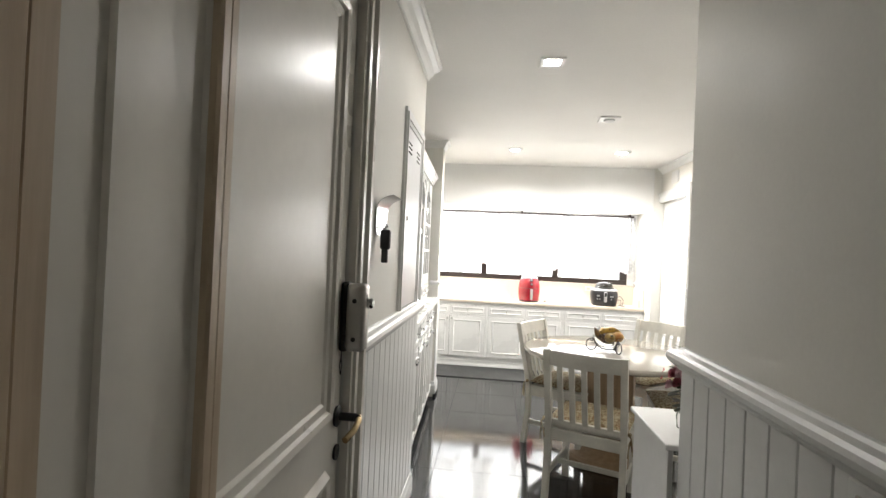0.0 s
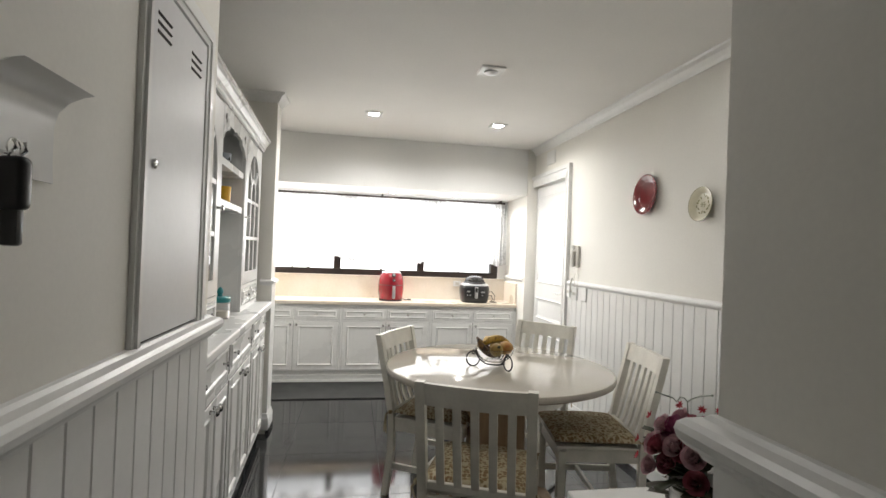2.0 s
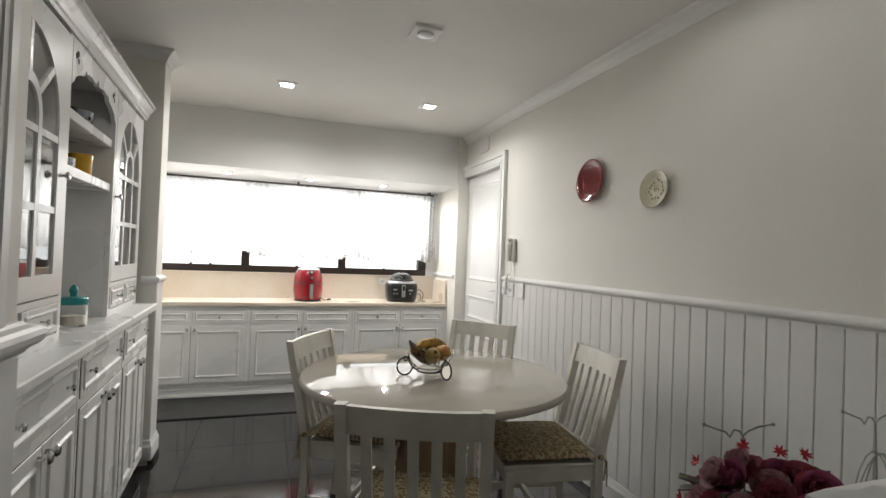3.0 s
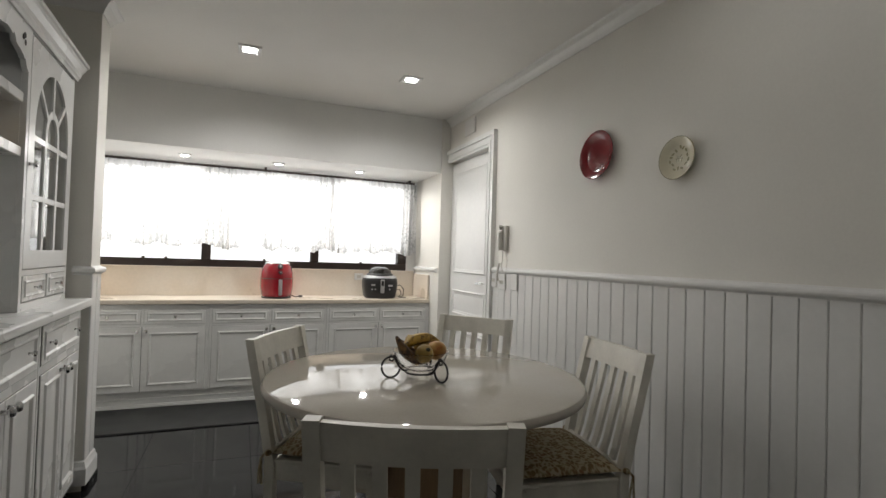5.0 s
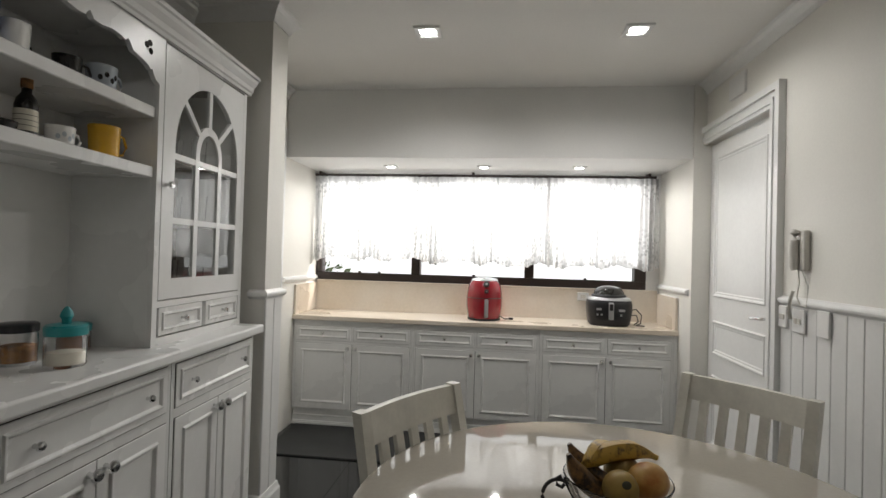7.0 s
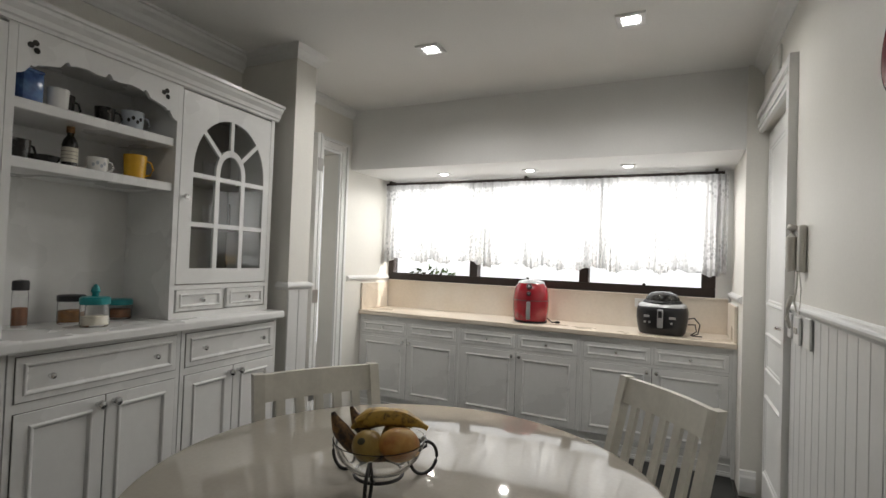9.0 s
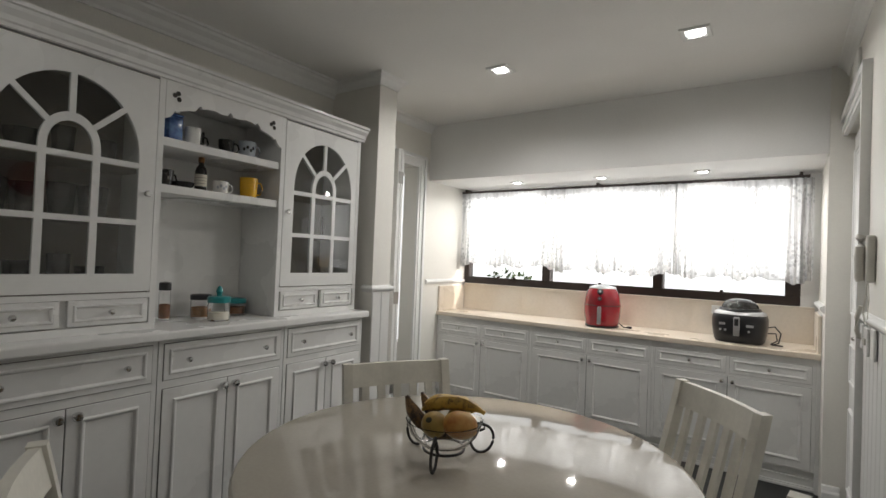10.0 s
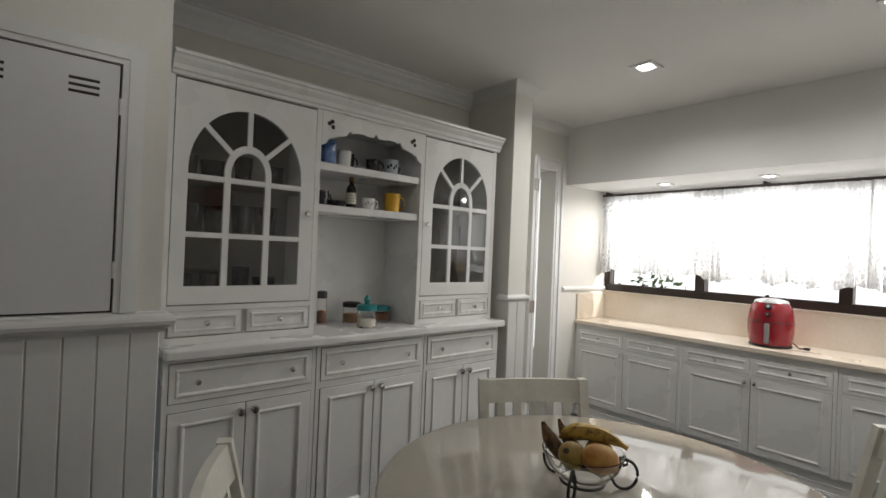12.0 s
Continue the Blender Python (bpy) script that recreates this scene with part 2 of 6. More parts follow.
M = {
    "trim": surface("white_trim_paint", (0.80, 0.80, 0.785), 0.32, 0.03, 2.5, 40, 0.012),
    "doorpaint": surface("cream_white_door_paint", (0.82, 0.785, 0.72), 0.3, 0.03, 2.0, 40, 0.012),
    "board": surface("white_board_paint", (0.79, 0.79, 0.775), 0.36, 0.03, 3.0, 50, 0.015, island=0.05),
    "wall": surface("cream_wall_paint", (0.78, 0.762, 0.71), 0.6, 0.03, 1.4, 90, 0.03),
    "wallw": surface("white_wall_paint", (0.80, 0.795, 0.775), 0.6, 0.03, 1.4, 90, 0.03),
    "ceiling": surface("ceiling_paint", (0.87, 0.86, 0.835), 0.75, 0.025, 1.2, 70, 0.02),
    "cab": surface("cabinet_lacquer", (0.79, 0.79, 0.775), 0.28, 0.03, 2.0, 30, 0.008),
    # brown interior, darkened to hold the shade behind the glass doors
    "inside": surface("shaded_cabinet_interior", (0.27, 0.24, 0.20), 0.6, 0.05, 3.0, 50, 0.02),
    "gap": surface("dark_joint", (0.05, 0.045, 0.04), 0.8, 0.05, 10, 90, 0.0),
    "chair": surface("cream_chair_paint", (0.74, 0.715, 0.64), 0.42, 0.06, 9.0, 70, 0.02),
    "floor": surface("black_polished_stone", (0.020, 0.021, 0.022), 0.09, 0.25, 4.0, 160, 0.004, spec=0.9, island=0.35),
    "grout": surface("black_grout", (0.006, 0.006, 0.006), 0.6, 0.2, 30, 120, 0.02),
    "plinth": surface("black_plinth", (0.012, 0.012, 0.013), 0.25, 0.2, 6, 80, 0.01),
    "mat": surface("dark_runner_mat", (0.030, 0.031, 0.030), 0.5, 0.12, 5.0, 220, 0.06),
    "stone": surface("beige_limestone", (0.74, 0.68, 0.60), 0.3, 0.06, 2.2, 45, 0.01, second=(0.69, 0.60, 0.49)),
    "top": surface("cream_polished_tabletop", (0.48, 0.445, 0.385), 0.05, 0.05, 2.2, 90, 0.003, spec=0.43, second=(0.43, 0.395, 0.34)),
    "wood": surface("light_wood", (0.42, 0.29, 0.17), 0.45, 0.1, 5, 60, 0.03, second=(0.32, 0.21, 0.115), stretch=(6, 6, 0.6)),
    "tan": surface("varnished_tan_wood", (0.66, 0.54, 0.40), 0.35, 0.06, 5, 60, 0.02, second=(0.52, 0.40, 0.28), stretch=(8, 8, 0.5)),
    "chrome": surface("chrome", (0.72, 0.72, 0.72), 0.12, 0.03, 10, 60, 0.0, metal=1.0),
    "steel": surface("brushed_steel", (0.50, 0.49, 0.47), 0.36, 0.06, 8, 120, 0.02, metal=1.0),
    "brass": surface("old_brass", (0.42, 0.32, 0.17), 0.3, 0.1, 20, 90, 0.02, metal=1.0),
    "black": surface("black_plastic", (0.018, 0.018, 0.02), 0.35, 0.1, 8, 90, 0.01),
    "bronze": surface("bronze_window_frame", (0.035, 0.022, 0.017), 0.42, 0.1, 6, 90, 0.01),
    "iron": surface("wrought_iron", (0.02, 0.018, 0.017), 0.5, 0.15, 30, 120, 0.05),
    "red": surface("red_plastic", (0.31, 0.006, 0.016), 0.22, 0.05, 4, 90, 0.004, coat=0.4),
    "silver": surface("silver_plastic", (0.55, 0.55, 0.56), 0.3, 0.05, 8, 60, 0.0, metal=0.6),
    "metalbox": surface("grey_enamel_sheet", (0.74, 0.74, 0.745), 0.38, 0.03, 2, 50, 0.008),
    "glass": glass("clear_glass"),
    "tint": glass("faint_grey_glass", (0.86, 0.88, 0.87)),
    "acrylic": surface("clear_acrylic_white", (0.80, 0.80, 0.79), 0.06, 0.02, 5, 50, 0.0, spec=0.8),
    "phone": surface("aged_white_plastic", (0.62, 0.60, 0.55), 0.4, 0.04, 8, 60, 0.01),
    "teal": surface("teal_plastic", (0.02, 0.26, 0.27), 0.3, 0.06, 8, 60, 0.0),
    "yellow": surface("yellow_glaze", (0.72, 0.40, 0.02), 0.2, 0.05, 8, 60, 0.0, coat=0.3),
    "whiteglaze": surface("white_glaze", (0.78, 0.77, 0.74), 0.15, 0.03, 8, 60, 0.0, coat=0.3),
    "greyglaze": surface("grey_blue_glaze", (0.42, 0.46, 0.50), 0.2, 0.05, 8, 60, 0.0),
    "blueglaze": surface("blue_glaze", (0.03, 0.07, 0.22), 0.2, 0.2, 25, 80, 0.0, second=(0.10, 0.20, 0.42)),
    "darkglaze": surface("dark_glaze", (0.02, 0.018, 0.016), 0.15, 0.1, 8, 60, 0.0),
    "plate_red": surface("red_lacquer_plate", (0.20, 0.014, 0.018), 0.14, 0.08, 8, 60, 0.0),
    "plate_cream": surface("cream_porcelain", (0.66, 0.62, 0.47), 0.18, 0.05, 8, 60, 0.0, coat=0.3),
    "olive": surface("olive_print", (0.20, 0.18, 0.07), 0.3, 0.1, 30, 90, 0.0),
    "cookie": surface("biscuits", (0.36, 0.17, 0.05), 0.8, 0.25, 60, 140, 0.2),
    "spice": surface("ground_spice", (0.26, 0.09, 0.025), 0.85, 0.2, 60, 140, 0.2),
    "paper": surface("label_paper", (0.62, 0.58, 0.48), 0.7, 0.06, 20, 90, 0.02),
    "fabric": cushion_fabric(),
    "lace": lace(),
    "banana": banana_skin("banana_skin", (0.06, 0.03, 0.010), (0.50, 0.31, 0.05), 0.34, 0.52),
    "overripe": banana_skin("overripe_banana_skin", (0.03, 0.016, 0.009), (0.26, 0.13, 0.03), 0.42, 0.68),
    "mango": surface("ripe_mango_skin", (0.60, 0.37, 0.10), 0.45, 0.14, 22, 80, 0.02, second=(0.46, 0.17, 0.03)),
    "pear": surface("yellow_pear_skin", (0.46, 0.32, 0.075), 0.45, 0.1, 16, 90, 0.01, second=(0.27, 0.16, 0.035)),
    "rose": surface("dusty_rose_petal", (0.52, 0.17, 0.22), 0.75, 0.12, 30, 120, 0.08, second=(0.42, 0.11, 0.15)),
    "mauve": surface("mauve_petal", (0.70, 0.48, 0.51), 0.75, 0.1, 30, 120, 0.08, second=(0.58, 0.34, 0.38)),
    "plum": surface("plum_petal", (0.54, 0.20, 0.34), 0.75, 0.1, 30, 120, 0.08, second=(0.44, 0.13, 0.25)),
    "redpetal": surface("bright_red_petal", (0.55, 0.03, 0.05), 0.7, 0.1, 12, 120, 0.05),
    "leaf": surface("dark_leaf", (0.07, 0.05, 0.03), 0.6, 0.15, 15, 120, 0.05, second=(0.05, 0.06, 0.025)),
    "wire": surface("pale_green_wire", (0.38, 0.42, 0.37), 0.4, 0.08, 20, 90, 0.0, metal=0.5),
    "foliage": surface("garden_foliage", (0.11, 0.17, 0.06), 0.7, 0.15, 3, 40, 0.05, second=(0.08, 0.12, 0.04)),
    "lamp": glow("lit_lamp", (1.0, 0.98, 0.96), 28.0),
    "skyglow": glow("bright_haze", (1.0, 0.99, 0.97), SKY_GLOW),
}


# ---------------------------------------------------------------- mesh helpers
def mesh_of(name, bm, mat, smooth=False):
    bmesh.ops.recalc_face_normals(bm, faces=bm.faces)
    me = bpy.data.meshes.new(name)
    if smooth:
        for f in bm.faces:
            f.smooth = True
    bm.to_mesh(me)
    bm.free()
    for m in mat if isinstance(mat, (list, tuple)) else [mat]:
        me.materials.append(m)
    if smooth:
        me.set_sharp_from_angle(angle=radians(38))
    return me


def thing(name, bm, mat, label="", category="", group="", kind="", smooth=False, m=None):
    ob = new(name, mesh_of(name, bm, mat, smooth) if bm else None)
    if m is not None:
        ob.matrix_world = m
    return tagged(ob, label, category, group, kind)


def part(name, bm, mat, parent, label="", smooth=False, m=None):
    ob = new(name, mesh_of(name, bm, mat, smooth))
    ob.parent = parent
    if m is not None:
        ob.matrix_local = m
    return tagged(ob, label)


def shared(name, me, parent, m):
    ob = new(name, me)
    ob.parent = parent
    ob.matrix_local = m
    return ob


def box(bm, x0, x1, y0, y1, z0, z1, bev=0.0, seg=1):
    g = bmesh.ops.create_cube(bm, size=1.0)
    for v in g["verts"]:
        v.co = Vector(((x0 + x1) / 2 + v.co.x * (x1 - x0), (y0 + y1) / 2 + v.co.y * (y1 - y0), (z0 + z1) / 2 + v.co.z * (z1 - z0)))
    if bev:
        edges = list({e for v in g["verts"] for e in v.link_edges})
        bmesh.ops.bevel(bm, geom=edges, offset=bev, segments=seg, affect="EDGES", profile=0.5)
    return bm


def boxed(*a, **k):
    return box(bmesh.new(), *a, **k)


def lathe(bm, prof, n=32, centre=(0, 0, 0), cap=False):
    """Turns (radius, height) pairs round z."""
    rings = []
    for r, z in prof:
        rings.append([bm.verts.new((centre[0] + r * math.cos(2 * math.pi * i / n), centre[1] + r * math.sin(2 * math.pi * i / n), centre[2] + z)) for i in range(n)])
    for a, b in zip(rings, rings[1:]):
        for i in range(n):
            bm.faces.new((a[i], a[(i + 1) % n], b[(i + 1) % n], b[i]))
    if cap:
        bm.faces.new(rings[0][::-1])
        bm.faces.new(rings[-1])
    return bm


def sweep(bm, prof, p0, p1, out):
    """Runs a profile of (outward, up) pairs straight from p0 to p1, with out the way outwards."""
    p0, p1, out = Vector(p0), Vector(p1), Vector(out)
    ends = [[bm.verts.new(p + out * a + Vector((0, 0, b))) for a, b in prof] for p in (p0, p1)]
    n = len(prof)
    for i in range(n):
        bm.faces.new((ends[0][i], ends[0][(i + 1) % n], ends[1][(i + 1) % n], ends[1][i]))
    bm.faces.new(ends[0][::-1])
    bm.faces.new(ends[1])
    return bm


def run(bm, prof, pts, side=1):
    """Runs a profile of (outward, up) pairs along a line of (x, y) corners at height z, mitred; side +1: outwards lies to the right of the way."""
    pts = [Vector(p) for p in pts]
    rings = []
    for i, p in enumerate(pts):
        d0 = (p - pts[i - 1]).to_2d().normalized() if i else (pts[1] - p).to_2d().normalized()
        d1 = (pts[i + 1] - p).to_2d().normalized() if i < len(pts) - 1 else d0
        n0, n1 = Vector((d0.y, -d0.x)) * side, Vector((d1.y, -d1.x)) * side
        m = (n0 + n1) / (1 + n0.dot(n1))
        rings.append([bm.verts.new((p.x + m.x * a, p.y + m.y * a, p.z + b)) for a, b in prof])
    n = len(prof)
    for r, s in zip(rings, rings[1:]):
        for i in range(n):
            bm.faces.new((r[i], r[(i + 1) % n], s[(i + 1) % n], s[i]))
    bm.faces.new(rings[0][::-1])
    bm.faces.new(rings[-1])
    return bm


def extrude_outline(bm, pts, y0, y1):
    """A flat outline of (x, z) pairs, given thickness from y0 to y1."""
    a = [bm.verts.new((x, y0, z)) for x, z in pts]
    b = [bm.verts.new((x, y1, z)) for x, z in pts]
    n = len(pts)
    for i in range(n):
        bm.faces.new((a[i], a[(i + 1) % n], b[(i + 1) % n], b[i]))
    bm.faces.new(a)
    bm.faces.new(b[::-1])
    return bm


def tube(bm, pts, r, n=8, closed=False):
    """A round wire along points."""
    pts = [Vector(p) for p in pts]
    rings = []
    up = Vector((0, 0, 1))
    for i, p in enumerate(pts):
        d = (pts[min(i + 1, len(pts) - 1)] - pts[max(i - 1, 0)]).normalized()
        side = d.cross(up)
        if side.length < 0.05:
            side = d.cross(Vector((1, 0, 0)))
        side.normalize()
        nrm = side.cross(d)
        rings.append([bm.verts.new(p + r * (math.cos(2 * math.pi * k / n) * side + math.sin(2 * math.pi * k / n) * nrm)) for k in range(n)])
    for a, b in zip(rings, rings[1:]):
        for k in range(n):
            bm.faces.new((a[k], a[(k + 1) % n], b[(k + 1) % n], b[k]))
    bm.faces.new(rings[0][::-1])
    bm.faces.new(rings[-1])
    return bm


def ball(bm, r, centre, scale=(1, 1, 1), u=16, v=10):
    g = bmesh.ops.create_uvsphere(bm, u_segments=u, v_segments=v, radius=r)
    for w in g["verts"]:
        w.co = Vector((w.co.x * scale[0] + centre[0], w.co.y * scale[1] + centre[1], w.co.z * scale[2] + centre[2]))
    return bm


def knob(parent, x, z, size=0.014, y=0.0):
    bm = bmesh.new()
    prof = [(0.0, 0.0), (size * 0.55, 0.0), (size * 0.42, size * 0.5), (size * 0.45, size * 0.9), (size, size * 1.25), (size * 1.02, size * 1.6), (size * 0.75, size * 2.0), (0.0, size * 2.15)]
    lathe(bm, prof, 14)
    bmesh.ops.remove_doubles(bm, verts=bm.verts, dist=1e-6)
    bmesh.ops.rotate(bm, verts=bm.verts, matrix=Matrix.Rotation(radians(90), 3, "X"))
    return part("knob", bm, M["chrome"], parent, "small round chrome knob", True, pose(x, y, z))


def panelled(bm, w, h, t=0.02, margin=0.05, mould=0.014, lift=0.007):
    """A cabinet front from (0, 0) to (w, h): flat frame, sunk field and a raised moulding round it. It faces -y, its back at y = t."""
    a, b = margin - mould * 0.4, margin + mould
    rings = []
    for inset, y in ((0.0, t), (0.0, 0.0015), (0.0015, 0.0), (a, 0.0), (a + mould * 0.3, -lift * 0.9), (a + mould * 0.55, -lift), (a + mould * 0.9, -lift * 0.8), (b, 0.003)):
        rings.append([bm.verts.new((x, y, z)) for x, z in ((inset, inset), (w - inset, inset), (w - inset, h - inset), (inset, h - inset))])
    for r, s in zip(rings, rings[1:]):
        for i in range(4):
            bm.faces.new((r[i], r[(i + 1) % 4], s[(i + 1) % 4], s[i]))
    bm.faces.new(rings[0][::-1])
    bm.faces.new(rings[-1])
    return bm


RAIL = [(0, -0.05), (0.014, -0.05), (0.02, -0.038), (0.032, -0.033), (0.042, -0.022), (0.046, -0.008), (0.043, 0.004), (0.034, 0.012), (0.016, 0.017), (0.009, 0.024), (0, 0.026)]
SLIM = [(a * 0.55, 0.026 + (b - 0.026) * 0.62) for a, b in RAIL]
COVE = [(0, 0.0), (0, -0.07), (0.006, -0.07), (0.014, -0.05), (0.03, -0.026), (0.05, -0.012), (0.055, 0.0)]
CROWN = [(0, 0.0), (0, -0.105), (0.010, -0.105), (0.013, -0.09), (0.026, -0.075), (0.04, -0.05), (0.062, -0.03), (0.068, -0.016), (0.08, -0.012), (0.08, 0.0)]
SKIRT = [(0, 0.035), (0.022, 0.035), (0.022, 0.115), (0.016, 0.128), (0.012, 0.15), (0, 0.155)]

# ---------------------------------------------------------------- plan
XL, XW = -0.212, -0.281                   # left face at the entrance door, and past it
XR, YC = 0.792, 1.578          # corridor faces, and where its short wall ends
RW = 2.075                              # long panelled wall
AL, AR = -0.84, 1.995                   # side faces of the window alcove
YS, YW = 5.88, 6.53                     # soffit edge, window wall
CEIL, ZS = 2.515, 2.022
YH0 = 2.708                  # dresser recess
XB = -0.82                              # back of the recess
PX, PY0, PY1 = -0.384, 4.69, 4.86       # pier
ZR = 1.115                              # dado rail


def wall(name, label, *boxes, mat="wall"):
    bm = bmesh.new()
    for b in boxes:
        box(bm, *b)
    return thing(name, bm, M[mat], label, "wall", kind="structure")


wall_west = wall("wall_west", "smooth cream painted corridor wall above white panelling", (XL - 0.19, XL, -1.6, 0.312, 0, CEIL), (XL - 0.19, XL, 0.312, 1.080, 2.045, CEIL), (XL - 0.19, XL, 1.080, 1.166, 0, CEIL), (XL - 0.19, XW, 1.166, YH0 - 0.008, 0, CEIL))
wall_recess = wall("wall_recess", "cream wall behind the built-in dresser", (XB - 0.15, XB, YH0 - 0.15, PY0, 0, CEIL))
wall_pier = wall("wall_pier", "narrow white pier between dresser and side door", (AL - 0.15, PX, PY0, PY1, 0, CEIL))
wall_side = wall("wall_side", "white wall with a narrow doorway beside the window", (AL - 0.15, AL, PY1, 5.25, 0, CEIL), (AL - 0.15, AL, 5.25, 5.71, 2.12, CEIL), (AL - 0.15, AL, 5.71, YW + 0.15, 0, CEIL))
wall_north = wall("wall_north", "white wall around the wide kitchen window", (AL, AR + 0.2, YW, YW + 0.15, 0, 1.10), (1.895, AR + 0.2, YW, YW + 0.15, 1.10, 2.0), (AL, AR + 0.2, YW, YW + 0.15, 2.0, CEIL), mat="wallw")
wall_beam = wall("wall_beam", "white boxed beam above the window alcove", (AL, AR, YS, YW, ZS, CEIL), mat="wallw")
wall_alcove = wall("wall_alcove", "white end wall of the window alcove", (AR, RW + 0.15, 5.86, YW + 0.15, 0, CEIL))
wall_east = wall("wall_east", "long cream wall above white vertical boards", (RW, RW + 0.15, YC - 0.15, 5.055, 0, CEIL), (RW, RW + 0.15, 5.055, 5.86, 2.12, CEIL))
wall_south = wall("wall_south", "cream wall behind the white side table", (XR + 0.15, RW, YC - 0.15, YC, 0, CEIL))
wall_corridor = wall("wall_corridor", "cream painted corridor wall above white panelling", (XR, XR + 0.15, -1.6, YC, 0, CEIL))
wall_back = wall("wall_back", "plain cream wall closing the corridor", (XL - 0.19, XR + 0.15, -1.75, -1.6, 0, CEIL))

thing("ceiling", boxed(-2.6, RW + 0.15, -1.75, YW + 0.15, CEIL, CEIL + 0.12), M["ceiling"], "smooth white ceiling with recessed lights", "ceiling", kind="structure")

# mouldings
def trim(name, label, runs, mat="trim"):
    bm = bmesh.new()
    for prof, pts, side in runs:
        run(bm, prof, pts, side)
    return thing(name, bm, M[mat], label, "moulding", kind="structure")


def level(z, *pts):
    return [(x, y, z) for x, y in pts]


ROUND_PIER = ((XB, PY0), (PX, PY0), (PX, PY1), (AL, PY1))
trim("trim_crown", "white stepped crown moulding under the ceiling", [
    (CROWN, level(CEIL, (XL, -1.6), (XL, 1.166), (XW, 1.166), (XW, YH0 - 0.008), (XB, YH0 - 0.008)), 1),
    (CROWN, level(CEIL, (XB, YH0), (XB, PY0)), 1),
    (COVE, level(CEIL, *ROUND_PIER, (AL, YS)), 1),
    (COVE, level(CEIL, (RW, YS), (RW, YC), (XR + 0.15, YC)), 1),
])
trim("trim_rail", "white rounded dado rail on the panelling", [
    (RAIL, level(ZR, (XW, 1.170), (XW, YH0 - 0.008), (XW - 0.09, YH0 - 0.008)), 1),
    (RAIL, level(ZR, (XR, -1.6), (XR, YC), (RW, YC)), -1),
    (SLIM, level(ZR, (XB + 0.36, PY0), (PX, PY0), (PX, PY1), (AL + 0.2, PY1)), 1),
    (SLIM, level(ZR + 0.045, (RW, 4.945), (RW, YC + 0.04)), 1),
    (SLIM, level(ZR, (AL, 5.87), (AL, YW - 0.02)), 1),
    (SLIM, level(ZR + 0.01, (AR, YW - 0.02), (AR, 5.90)), 1),
])
trim("baseboard", "white moulded skirting board", [
    (SKIRT, level(0, (XW, 1.170), (XW, YH0 - 0.008)), 1),
    (SKIRT, level(0, (XR, -1.6), (XR, YC), (RW, YC)), -1),
    (SKIRT, level(0, (XB + 0.36, PY0), (PX, PY0), (PX, PY1), (AL + 0.2, PY1)), 1),
    (SKIRT, level(0, (RW, 4.945), (RW, YC + 0.03)), 1),
    (SKIRT, level(0, (AR, 5.86), (RW, 5.86)), 1),
])
STRIP = [(0, 0), (0.026, 0), (0.026, 0.034), (0, 0.034)]
trim("plinth_strip", "black stone strip under the skirting", [
    (STRIP, level(0, (XW, 1.170), (XW, YH0 - 0.008)), 1),
    (STRIP, level(0, (XR, -1.6), (XR, YC), (RW, YC)), -1),
    (STRIP, level(0, (XB + 0.45, PY0), (PX, PY0), (PX, PY1), (AL + 0.2, PY1)), 1),
    (STRIP, level(0, (RW, 4.945), (RW, YC + 0.03)), 1),
], "plinth")


# ---------------------------------------------------------------- doors
def casing_frame(bm, y0, y1, ztop, x, out, wide=(0.10, 0.10)):
    """Door casing round an opening from y0 to y1 in a wall at x that faces out (+1 or -1)."""
    for y, s, k in ((y0, -1, wide[0] * 10), (y1, 1, wide[1] * 10)):
        for a, b, d in ((0, 0.02, 0.018), (0.02, 0.045, 0.026), (0.045, 0.075, 0.018), (0.075, 0.10, 0.032)):
            ya, yb = y + s * a * k, y + s * b * k
            box(bm, min(x, x + out * d), max(x, x + out * d), min(ya, yb), max(ya, yb), 0, ztop + b)
    for a, b, d in ((0, 0.02, 0.018), (0.02, 0.045, 0.026), (0.045, 0.075, 0.018), (0.075, 0.10, 0.032)):
        box(bm, min(x, x + out * d), max(x, x + out * d), y0 - a * wide[0] * 10, y1 + a * wide[1] * 10, ztop + a, ztop + b)


def leaf_mould(bm, y0, y1, z0, z1, x, out, w=0.045, d=0.016):
    """Raised panel moulding on a door face at x."""
    rings = []
    for inset, lift in ((0, 0), (w * 0.2, d), (w * 0.45, d * 0.8), (w * 0.55, d * 0.35), (w * 0.85, d * 0.3), (w, 0)):
        rings.append([bm.verts.new((x + out * lift, y, z)) for y, z in ((y0 + inset, z0 + inset), (y1 - inset, z0 + inset), (y1 - inset, z1 - inset), (y0 + inset, z1 - inset))])
    for r, s in zip(rings, rings[1:]):
        for i in range(4):
            bm.faces.new((r[i], r[(i + 1) % 4], s[(i + 1) % 4], s[i]))


door_1 = thing("door_1", boxed(XL - 0.05, XL - 0.005, 0.333, 1.074, 0.005, 2.037, bev=0.003), M["doorpaint"], "white panelled entrance door, closed, with steel rim lock", "door", kind="structure")
for za, zb in ((1.018, 1.984), (0.20, 0.900)):
    bm = bmesh.new()
    leaf_mould(bm, 0.443, 0.985, za, zb, XL - 0.005, 1, 0.053, 0.016)
    part("panel_moulding", bm, M["doorpaint"], door_1)
bm = bmesh.new()
casing_frame(bm, 0.318, 1.080, 2.042, XL, 1, (0.113, 0.088))
part("door_casing", bm, M["doorpaint"], door_1)
bm = bmesh.new()
